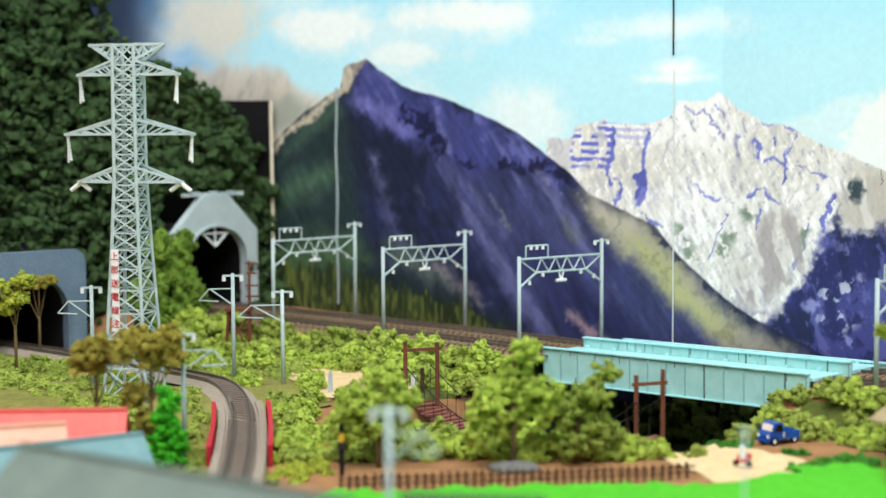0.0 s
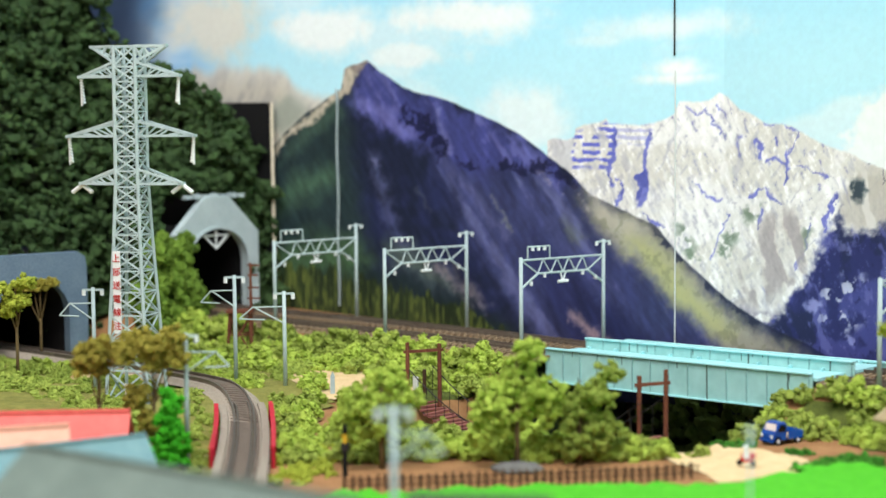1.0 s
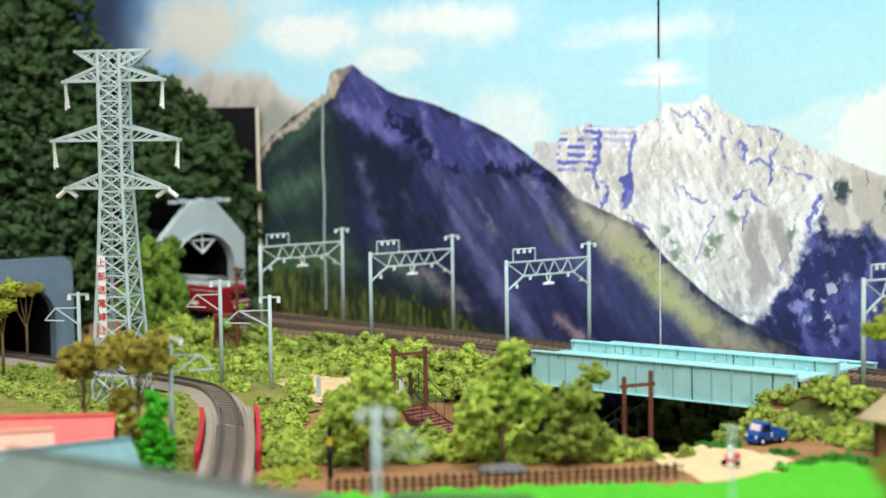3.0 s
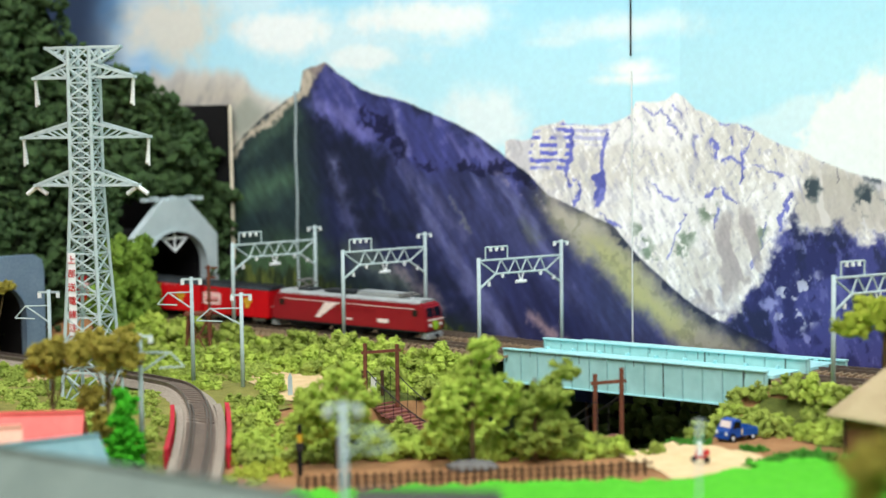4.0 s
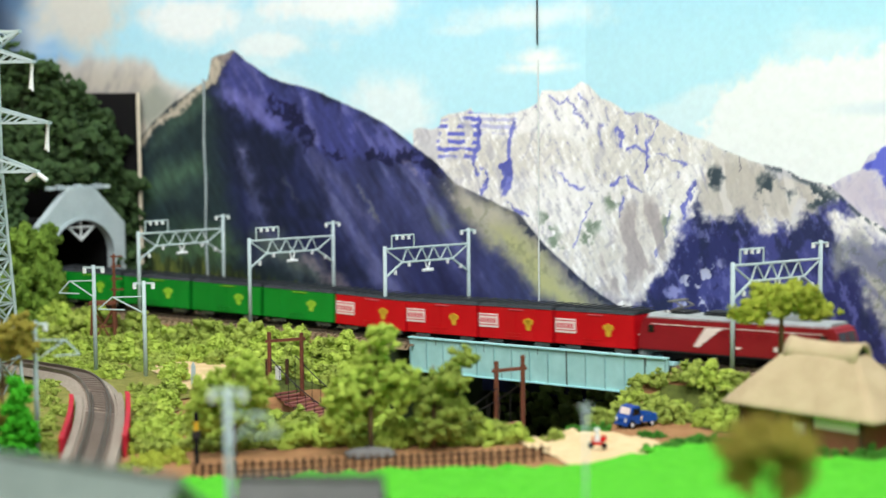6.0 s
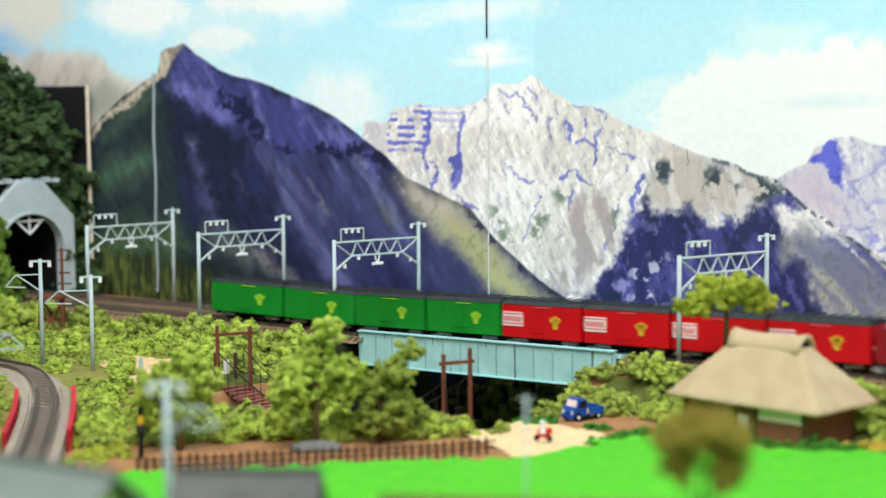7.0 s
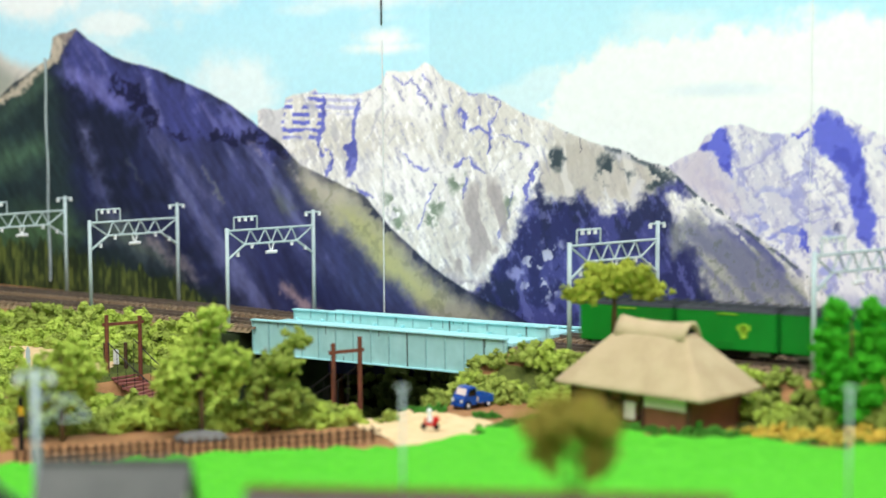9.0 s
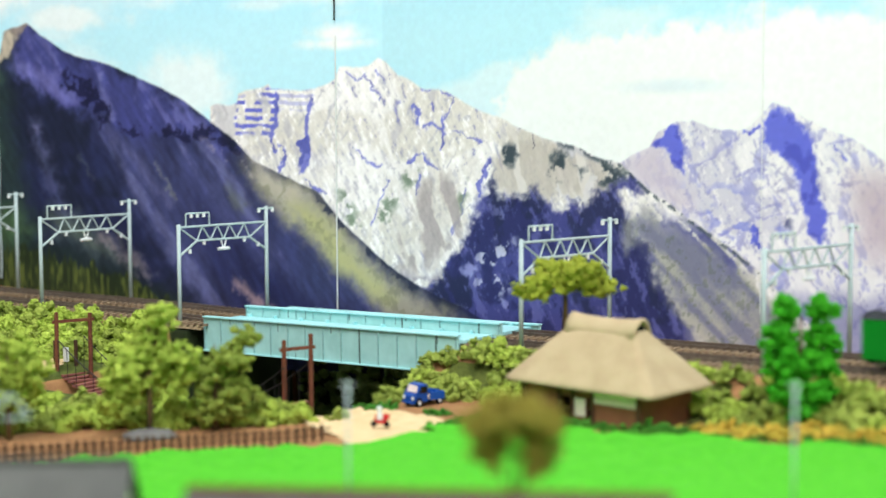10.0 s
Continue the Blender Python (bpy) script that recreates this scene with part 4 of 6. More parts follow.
# ---- catenary portals ----
def catenary_portal(xl, yl, xr, yr, zb, ztop):
    """Two poles joined by a truss beam, with insulators. zb: foot, ztop: beam."""
    w = math.hypot(xr - xl, yr - yl)
    a = math.degrees(math.atan2(yr - yl, xr - xl))
    t = thing("catenary_portal", pose(xl, yl, zb, 0, 0, a), "slender pale grey lattice catenary portal over the tracks", "catenary portal", "catenary portals")
    h = ztop - zb
    for x, up in ((0, .0015), (w, .0085)):
        bm = bmesh.new()
        rod(bm, (x, 0, -.001), (x, 0, h + up), .0011, .0010, 8)
        part("pole", bm, M_STEEL, t, smooth=True)
    bm = bmesh.new()
    rod(bm, (0, 0, h), (w, 0, h), .0006, n=6)
    rod(bm, (w * .2, 0, h - .0075), (w * .8, 0, h - .0075), .0006, n=6)
    for s in (0, 1):
        e = lambda q: w - q if s else q
        rod(bm, (e(0), 0, h - .0150), (e(w * .2), 0, h - .0075), .0007, n=6)
        rod(bm, (e(0), 0, h), (e(w * .2), 0, h - .0075), .0005, n=5)
        pts = [(w * .2, -.0075), (w * .26, 0), (w * .35, -.0075), (w * .43, 0), (w * .5, -.0075)]
        for (p, q), (p2, q2) in zip(pts, pts[1:]):
            rod(bm, (e(p), 0, h + q), (e(p2), 0, h + q2), .00045, n=5)
    part("truss_beam", bm, M_STEEL, t)
    bm = bmesh.new()
    for x in (w * .08, w * .34):
        rod(bm, (x, 0, h), (x, 0, h + .0068), .00045, n=5)
    rod(bm, (w * .08, 0, h + .0068), (w * .34, 0, h + .0068), .0005, n=5)
    part("feeder_frame", bm, M_STEEL, t)
    for x in (w * .14, w * .21, w * .28):
        bm = bmesh.new()
        rod(bm, (x, 0, h + .0066), (x, 0, h + .0046), .0009, n=7)
        part("insulator", bm, M_WHITE, t)
    bm = bmesh.new()
    rod(bm, (w - .0055, 0, h + .0072), (w + .005, 0, h + .0072), .00055, n=6)
    part("crossarm", bm, M_STEEL, t)
    for x in (w - .0048, w + .0043):
        bm = bmesh.new()
        rod(bm, (x, 0, h + .0072), (x, 0, h + .0052), .0009, n=7)
        part("insulator", bm, M_WHITE, t)
    for x, z in ((w * .12, -.0125), (w * .28, -.0085), (w * .74, -.0085), (w * .9, -.0115)):
        bm = bmesh.new()
        rod(bm, (x, 0, h + z + .001), (x, 0, h + z - .0013), .0009, n=7)
        part("insulator", bm, M_WHITE, t)
    bm = bmesh.new()
    rod(bm, (w * .47, 0, h - .0075), (w * .5, 0, h - .013), .0005, n=5)
    rod(bm, (w * .53, 0, h - .0075), (w * .5, 0, h - .013), .0005, n=5)
    rod(bm, (w * .44, 0, h - .0125), (w * .56, 0, h - .0125), .0009, n=6)
    part("centre_hanger", bm, M_WHITE, t)


for xl, yl, xr, yr, zt in ((-.588, .670, -.5855, .7305, .056), (-.519, .692, -.512, .7495, .0535), (-.4345, .711, -.4255, .7675, .0515), (-.225, .712, -.2125, .767, .0535), (-.108, .708, -.095, .764, .0555)):
    catenary_portal(xl, yl, xr, yr, min(rail_z(xl) - .0045, ground_at(xl, yl)), zt)


# ---- power pylon ----
def pylon():
    t = thing("power_pylon", pose(-.5112, .5228, -.0078, 0, 0, 30), "tall pale grey steel lattice power pylon with a warning sign", "pylon")
    H = .1685

    def half(z):
        return float(np.interp(z, [0, .072, .105, H], [.0108, .0070, .0056, .0054]))

    bm = bmesh.new()
    levels = [0, .016, .030, .042, .053, .063, .072, .080, .088, .0955, .1025, .110, .117, .124, .131, .138, .145, .152, .159, H]
    bm.free()
    for sx in (-1, 1):
        for sy in (-1, 1):
            bm = bmesh.new()
            for a, b in ((0, .072), (.072, .105), (.105, H)):
                bar(bm, (sx * half(a), sy * half(a), a), (sx * half(b), sy * half(b), b), .0013)
            part("corner_post", bm, M_STEEL, t)
    for face in range(4):
        bm = bmesh.new()
        r = Matrix.Rotation(face * math.pi / 2, 3, "Z")
        for a, b in zip(levels, levels[1:]):
            ha, hb = half(a), half(b)
            bar(bm, r @ Vector((-ha, ha, a)), r @ Vector((hb, hb, b)), .0007)
            bar(bm, r @ Vector((ha, ha, a)), r @ Vector((-hb, hb, b)), .0007)
            bar(bm, r @ Vector((-hb, hb, b)), r @ Vector((hb, hb, b)), .0007)
        part("lattice", bm, M_STEEL, t)
    for z, reach, rise in ((.1545, .0255, .0065), (.1265, .0325, .0070), (.1040, .0262, .0070), (H, .0188, -.0075)):
        for s in (-1, 1):
            bm = bmesh.new()
            h = half(z)
            for sy in (-1, 1):
                tip = Vector((s * reach, sy * .0008, z))
                bar(bm, (s * h, sy * h, z), tip, .0011)
                bar(bm, (s * h, sy * h, z + rise), tip, .0011)
                for k in range(4):
                    a, b = k / 4, (k + 1) / 4
                    p = Vector((s * h, sy * h, z)).lerp(tip, a)
                    q = Vector((s * h, sy * h, z + rise)).lerp(tip, b)
                    bar(bm, p, q, .0007)
            bar(bm, (s * reach, -.0018, z), (s * reach, .0018, z), .0014)
            part("crossarm", bm, M_STEEL, t)
    for z, reach in ((.1545, .0250), (.1265, .0320)):
        for s in (-1, 1):
            bm = bmesh.new()
            for k in range(8):
                rod(bm, (s * reach - s * .0002 * k, 0, z - .0010 - .0015 * k), (s * reach, 0, z - .0019 - .0015 * k), .0011, .0007, 8)
            rod(bm, (s * reach, 0, z), (s * reach, 0, z - .0135), .0005, n=6)
            part("insulator_string", bm, M_WHITE, t)
    for s in (-1, 1):
        for d in (-1, 1):
            bm = bmesh.new()
            rod(bm, (s * .0258, 0, .1035), (s * .0258 + d * .0052, 0, .0998), .0011, n=8)
            part("insulator_string", bm, M_WHITE, t)
    # warning sign with vertical writing
    sign = new("warning_sign")
    sign.parent = t
    sign.matrix_basis = pose(-.0046, -.0090, .0530, 90, 0, -2)
    bm = bmesh.new()
    box(bm, -.0020, .0020, -.0195, .0195, -.0005, 0, .0001)
    part("board", bm, M_WHITE, sign, "white vertical warning board")
    for i, ch in enumerate("上部送電線注"):
        cu = bpy.data.curves.new("letter", "FONT")
        cu.body, cu.size, cu.extrude, cu.align_x, cu.align_y = ch, .0042, .0001, "CENTER", "CENTER"
        cu.materials.append(M_SIGNRED)
        o = new("letter", cu)
        o.parent = sign
        o.location = (0, .0160 - i * .0064, .0002)
    bm = bmesh.new()
    box(bm, .0005, .0042, -.0135, -.0125, .0045, .0075)
    box(bm, .0005, .0042, -.0135, -.0125, .0080, .0105)
    part("plate", bm, M_PAPER, t, "small cream plates")


pylon()


# ---- single catenary masts ----
def mast(x, y, z0, z1, turn, arm, label, thick=.0011, scale=1.0, mat=M_STEEL):
    t = thing("catenary_mast", pose(x, y, z0, 0, 0, turn), label, "catenary mast", "catenary masts")
    h = z1 - z0
    s = scale
    bm = bmesh.new()
    rod(bm, (0, 0, -.002), (0, 0, h), thick, thick * .85, 8)
    part("pole", bm, mat, t, smooth=True)
    bm = bmesh.new()
    bar(bm, (-.0052 * s, 0, h - .0012 * s), (.0052 * s, 0, h - .0012 * s), .0010 * s)
    part("crossarm", bm, mat, t)
    for k in (-1, 1):
        bm = bmesh.new()
        rod(bm, (k * .0045 * s, 0, h - .0014 * s), (k * .0045 * s, 0, h - .0040 * s), .0010 * s, n=7)
        part("insulator", bm, M_WHITE, t)
    bm = bmesh.new()
    e = -1 if arm < 0 else 1
    a = abs(arm)
    zt = h - .0078 * s
    rod(bm, (0, 0, zt), (e * a * .75, 0, zt - .0002), .00035 * s, n=6)
    rod(bm, (0, 0, zt - .0085 * s), (e * a * .72, 0, zt), .0004 * s, n=6)
    rod(bm, (e * a * .72, 0, zt), (e * a * 1.05, 0, zt - .006 * s), .00035 * s, n=6)
    rod(bm, (e * a * .45, 0, zt - .0065 * s), (e * a * 1.05, 0, zt - .006 * s), .00035 * s, n=6)
    part("cantilever", bm, M_STEEL, t)


mast(-.520, .589, -.009, .0475, 45, -.0165, "slender pale grey catenary mast with a bracket arm")
mast(-.4915, .598, -.011, .0405, 45, -.0215, "slender pale grey catenary mast with a bracket arm")
mast(-.552, .526, -.012, .044, 45, -.016, "slender pale grey catenary mast behind the pylon")
mast(-.406, .476, -.0165, .0385, 45, .017, "slender pale grey catenary mast beside the branch track")
mast(-.202, .402, -.014, .0415, 45, .014, "pale grey catenary mast near the house roofs")
mast(-.131, .478, -.010, .034, 40, .0008, "slender pale grey lamp post in the field", .0004, .3)
mast(-.020, .540, -.006, .036, 40, .0008, "slender pale grey lamp post in the field", .0004, .3)

# brown timber signal mast and trestle
t = thing("signal_mast", pose(-.588, .645, ground_at(-.588, .645), 0, 0, 45), "rusty brown timber signal mast on a trestle", "signal mast")
bm = bmesh.new()
rod(bm, (.006, 0, -.001), (.006, 0, .054), .0011, .0008, 6)
part("pole", bm, M_WOOD, t)
for z, w in ((.0525, .005), (.047, .004), (.040, .0045), (.034, .005)):
    bm = bmesh.new()
    bar(bm, (.006 - w * .4, 0, z), (.006 + w, 0, z), .0009)
    part("crossarm", bm, M_WOOD, t)
for sx in (-1, 1):
    for nm, a, b, w in (("leg", (sx * .007, -.006, -.001), (sx * .0055, -.004, .026), .0012), ("leg", (sx * .007, .006, -.001), (sx * .0055, .004, .026), .0012),
                        ("brace", (sx * .0068, -.006, .003), (sx * .0058, .0045, .024), .0008), ("brace", (-.007, sx * .006, .002), (.006, sx * .004, .025), .0008),
                        ("brace", (.007, sx * .006, .002), (-.006, sx * .004, .025), .0008), ("brace", (-.0065, sx * .005, .014), (.0065, sx * .005, .014), .0008)):
        bm = bmesh.new()
        bar(bm, a, b, w)
        part(nm, bm, M_WOOD, t)
bm = bmesh.new()
box(bm, -.0075, .0075, -.006, .006, .026, .0275)
part("platform", bm, M_WOOD, t)

# ---- branch track with red girder sides ----
BP = [(-.24, .365), (-.31, .424), (-.38, .484), (-.44, .532), (-.468, .551), (-.492, .562), (-.520, .567), (-.58, .568), (-.66, .565), (-.78, .556)]
BL = [0]
for a, b in zip(BP, BP[1:]):
    BL.append(BL[-1] + math.dist(a, b))


def branch(s):
    s = min(max(s, 0), BL[-1] - 1e-6)
    i = max(k for k in range(len(BL) - 1) if BL[k] <= s)
    u = (s - BL[i]) / (BL[i + 1] - BL[i])
    p = [BP[max(0, min(len(BP) - 1, k))] for k in (i - 1, i, i + 1, i + 2)]
    f = lambda a, b, c, d: .5 * (2 * b + (c - a) * u + (2 * a - 5 * b + 4 * c - d) * u * u + (3 * b - a - 3 * c + d) * u ** 3)
    return f(*[q[0] for q in p]), f(*[q[1] for q in p])


def branch_z(s):
    x, y = branch(s)
    return -.0100 + .0085 * float(smooth(-.425, -.505, x))


branch_track = track("branch_track", branch, branch_z, "grey-brown branch line track between red girders", .02, BL[-1] - .004, bed=.022, ballast=M_BALLAST2, sleeper=M_TIE2)
# pale guard rails inside and pale walkways outside the running rails
for o, w, z0, z1, nm, lab in ((-.0030, .0003, -.0019, 0, "guard_rail", ""), (.0030, .0003, -.0019, 0, "guard_rail", ""), (-.0092, .0016, -.0022, -.0010, "walkway", "grey walkway strip"), (.0092, .0016, -.0022, -.0010, "walkway", "grey walkway strip")):
    bm = bmesh.new()
    rows = []
    for i in range(31):
        sq = .10 + .19 * i / 30
        (bx, by), (ax, ay) = branch(sq), branch(sq + .001)
        d = Vector((ax - bx, ay - by, 0)).normalized()
        c, q = Vector((bx, by, branch_z(sq))), Vector((-d.y, d.x, 0))
        rows.append([bm.verts.new(c + q * (o + e) + Vector((0, 0, h))) for e, h in ((-w, z0), (w, z0), (w, z1), (-w, z1))])
    for r0, r1 in zip(rows, rows[1:]):
        for i in range(4):
            bm.faces.new((r0[i], r0[(i + 1) % 4], r1[(i + 1) % 4], r1[i]))
    bm.faces.new(rows[0])
    bm.faces.new(rows[-1][::-1])
    part(nm, bm, M_RAIL if nm == "guard_rail" else M_BALLAST2, branch_track, lab)
for side, lab in ((1, "crimson red girder with ribs beside the branch track"), (-1, "crimson red girder with ribs beside the branch track")):
    t = thing("red_girder", pose(0, 0, 0), lab, "girder", "red girders beside the branch track")
    pts = []
    for i in range(15):
        s = .186 + .090 * i / 14
        x, y = branch(s)
        x2, y2 = branch(s + .001)
        d = Vector((x2 - x, y2 - y, 0)).normalized()
        pts.append(Vector((x, y, branch_z(s))) + Vector((-d.y, d.x, 0)) * .0125 * side)
    for nm, w, z0, z1 in (("plate", .0004, -.0060, .0022), ("top_flange", .0010, .0022, .0029)):
        bm = bmesh.new()
        rows = []
        for i, p in enumerate(pts):
            d = (pts[min(i + 1, 14)] - pts[max(i - 1, 0)]).normalized()
            q = Vector((-d.y, d.x, 0)) * w
            rows.append([bm.verts.new(p + s * q + Vector((0, 0, z))) for s, z in ((-1, z0), (1, z0), (1, z1), (-1, z1))])
        for r0, r1 in zip(rows, rows[1:]):
            for i in range(4):
                bm.faces.new((r0[i], r0[(i + 1) % 4], r1[(i + 1) % 4], r1[i]))
        bm.faces.new(rows[0])
        bm.faces.new(rows[-1][::-1])
        part(nm, bm, M_REDRAIL, t)
    for p in pts:
        bm = bmesh.new()
        bar(bm, p + Vector((0, 0, -.006)), p + Vector((0, 0, .0024)), .0013)
        part("rib", bm, M_REDRAIL, t)

# ---- suspension footbridge with timber gates ----
GA, GB = Vector((-.440, .643, 0)), Vector((-.296, .644, 0))
fb = thing("footbridge", pose(0, 0, 0), "small timber suspension footbridge of reddish planks over the ravine", "footbridge")
dirv = (GB - GA).normalized()
nrm = Vector((-dirv.y, dirv.x, 0))
N = 46


def deck_point(u):
    return GA.lerp(GB, u) + Vector((0, 0, -.0148 - .062 * u * (1 - u)))


bm = bmesh.new()
box(bm, -.00135, .00135, -.0085, .0085, -.0005, .0005, .0001)
plank = done("plank", bm, M_PLANK)
for i in range(N):
    u = (i + .5) / N
    o = new("plank", plank)
    o.parent = fb
    o.matrix_basis = Matrix.Translation(deck_point(u)) @ Matrix.Rotation(math.atan2(dirv.y, dirv.x) + RNG.uniform(-.06, .06), 4, "Z") @ Matrix.Rotation(RNG.uniform(-.05, .05), 4, "X")
for side in (-1, 1):
    bm = bmesh.new()
    pr = None
    for i in range(25):
        u = i / 24
        p = GA.lerp(GB, u) + nrm * .0082 * side + Vector((0, 0, .002 - .105 * u * (1 - u)))
        q = deck_point(u) + nrm * .0078 * side
        if pr:
            rod(bm, pr[0], p, .0003, n=5)
            rod(bm, pr[1], q, .0003, n=5)
        rod(bm, p, q, .0002, n=4)
        pr = (p, q)
    part("rope", bm, M_STEEL_D, fb)


def gate(name, a, b, z0, za, zb, label):
    g = thing(name, pose(0, 0, 0), label, "gate", "timber gates of the footbridge")
    for p, z in ((a, za), (b, zb)):
        bm = bmesh.new()
        rod(bm, (*p, z0), (*p, z), .0011, .0010, 8)
        part("post", bm, M_WOOD, g)
    d = Vector((b[0] - a[0], b[1] - a[1], 0)).normalized() * .002
    bm = bmesh.new()
    zz = min(za, zb) - .0042
    bar(bm, Vector((*a, zz)) - d, Vector((*b, zz + .0012)) + d, .0014)
    part("crossbeam", bm, M_WOOD, g)
    return g


gate("footbridge_gate", (-.300, .640), (-.2915, .6478), -.018, .0128, .0155, "reddish brown timber gate at the footbridge end")
g = gate("footbridge_gate", (-.4445, .6380), (-.4330, .6490), -.0175, .0147, .0142, "dark brown timber gate at the footbridge end with a small notice")
for p in ((-.4535, .6445), (-.4465, .6515)):
    bm = bmesh.new()
    rod(bm, (*p, -.018), (*p, -.0005), .0010, .0009, 8)
    part("post", bm, M_WOODD, g)
bm = bmesh.new()
box(bm, -.4462, -.4432, .6432, .6442, -.010, -.003)
part("notice", bm, M_WHITE, g)


# ---- fence ----
fn = thing("picket_fence", pose(0, 0, 0), "low dark brown wooden picket fence along the field", "fence")
FENCE = [Vector((*p, 0)) for p in ((-.320, .486), (-.293, .509), (-.271, .531), (-.2545, .549), (-.237, .566), (-.2245, .581))]
bm = bmesh.new()
box(bm, -.0006, .0006, -.0005, .0005, -.001, .0056, .0001)
picket = done("picket", bm, M_WOODD)
for a, b in zip(FENCE, FENCE[1:]):
    n = round((b - a).length / .0031)
    for i in range(n):
        p = a.lerp(b, i / n)
        o = new("picket", picket)
        o.parent = fn
        o.matrix_basis = pose(p.x, p.y, ground_at(p.x, p.y) + .0006, RNG.uniform(-3, 3), RNG.uniform(-4, 4), 45)
    for h in (.0018, .0038):
        bm = bmesh.new()
        bar(bm, (a.x, a.y, ground_at(a.x, a.y) + h + .0006), (b.x, b.y, ground_at(b.x, b.y) + h + .0006), .0007)
        part("fence_rail", bm, M_WOODD, fn)


# ---- thatched farmhouse ----
def farmhouse():
    hz = ground_at(-.152, .663)
    t = thing("farmhouse", pose(-.1540, .6655, hz + .0006, 0, 0, -7), "old farmhouse with a tan thatched hip roof and brown mud walls", "house")
    e = .0150
    wx, wy = .0278, .0172
    # walls with real openings
    bm = bmesh.new()
    box(bm, -wx, -.010, -wy, -wy + .001, 0, e)
    box(bm, -.003, .003, -wy, -wy + .001, 0, e)
    box(bm, .0065, wx, -wy, -wy + .001, 0, e - .004)
    box(bm, -wx, wx, -wy - .0001, -wy + .0011, e - .0040, e)
    part("front_wall", bm, M_MUD, t)
    for nm, args in (("back_wall", (-wx, wx, wy - .001, wy, 0, e)), ("side_wall", (wx - .001, wx, -wy + .0011, wy - .001, 0, e)), ("side_wall", (-wx, -wx + .001, -wy + .0011, wy - .001, 0, e))):
        bm = bmesh.new()
        box(bm, *args)
        part(nm, bm, M_MUD, t)
    bm = bmesh.new()
    box(bm, .0062, wx + .0003, -wy - .0006, -wy - .0002, e - .0052, e - .0008)
    part("lintel_panel", bm, M_PAPER, t, "cream plaster panel")
    bm = bmesh.new()
    box(bm, -.0022, .0028, -wy - .0005, -wy - .0001, .0040, e - .0042)
    part("shoji_screen", bm, M_PAPER, t, "cream paper screen")
    for x in (-wx, -.010, -.003, .0065, wx):
        bm = bmesh.new()
        box(bm, x - .0007, x + .0007, -wy - .0010, -wy + .0003, 0, e)
        part("pillar", bm, M_WOODD, t)
    bm = bmesh.new()
    box(bm, -wx + .0012, wx - .0012, -wy + .0015, wy - .0015, .0002, .0008)
    part("inner_floor", bm, M_BLACK, t)
    # thatch: rings from eave to ridge, rounded eaves
    rings = [(.0300, .0175, e - .0008), (.0360, .0225, e - .0004), (.0363, .0228, e + .0004), (.0352, .0218, e + .0016), (.0268, .0148, e + .0104), (.0190, .0068, e + .0186), (.0160, .0042, e + .0218)]
    bm = bmesh.new()
    rows = []
    for hx, hy, z in rings:
        row, hy = [], hy * .94
        k = 16
        for i in range(4 * k):
            sidei, u = divmod(i, k)
            u = u / k * 2 - 1
            x, y = ((hx * u, -hy), (hx, hy * u), (-hx * u, hy), (-hx, -hy * u))[sidei]
            corner = (abs(x) / hx * abs(y) / hy) ** 8
            x, y = x * (1 - .025 * corner), y * (1 - .04 * corner)
            row.append(bm.verts.new((x, y, z + .0003 * noise.noise(Vector((x * 300, y * 300, z * 300))))))
        rows.append(row)
    for r0, r1 in zip(rows, rows[1:]):
        for i in range(len(r0)):
            bm.faces.new((r0[i], r0[(i + 1) % len(r0)], r1[(i + 1) % len(r0)], r1[i]))
    bm.faces.new(rows[-1])
    bm.faces.new(rows[0][::-1])
    part("thatched_roof", bm, M_THATCH, t, smooth=True)
    # ridge cap with open gable ends
    z0 = e + .0184
    bm = bmesh.new()
    n = 10
    for i in range(n):
        xa, xb = -.0170 + .034 * i / n, -.0170 + .034 * (i + 1) / n
        lift = lambda x: .0012 * (abs(x) / .017) ** 3
        for sy in (-1, 1):
            prof = [(sy * .0062, z0 - .0005), (sy * .0045, z0 + .0035), (sy * .0020, z0 + .0064), (0, z0 + .0070), (0, z0 + .0055), (sy * .0018, z0 + .0050), (sy * .0040, z0 + .0022), (sy * .0052, z0 - .0010)]
            va = [bm.verts.new((xa, y, z + lift(xa))) for y, z in prof]
            vb = [bm.verts.new((xb, y, z + lift(xb))) for y, z in prof]
            for j in range(len(prof)):
                bm.faces.new((va[j], va[(j + 1) % len(prof)], vb[(j + 1) % len(prof)], vb[j]))
            if i == 0:
                bm.faces.new(va)
            if i == n - 1:
                bm.faces.new(vb)
    bmesh.ops.remove_doubles(bm, verts=bm.verts[:], dist=1e-6)
    part("ridge_cap", bm, M_THATCH, t, smooth=True)
    # solid black panels give the darkness inside the smoke openings
    for sx in (-1, 1):
        bm = bmesh.new()
        prism(bm, [(-.0050, z0), (.0050, z0), (.0030, z0 + .0040), (0, z0 + .0055), (-.0030, z0 + .0040)], (0, 1, 0), (0, 0, 1), (sx * .0155, 0, 0), (sx, 0, 0), .0006)
        part("gable_opening", bm, M_BLACK, t, "black panel for the dark of the smoke opening under the ridge")


farmhouse()


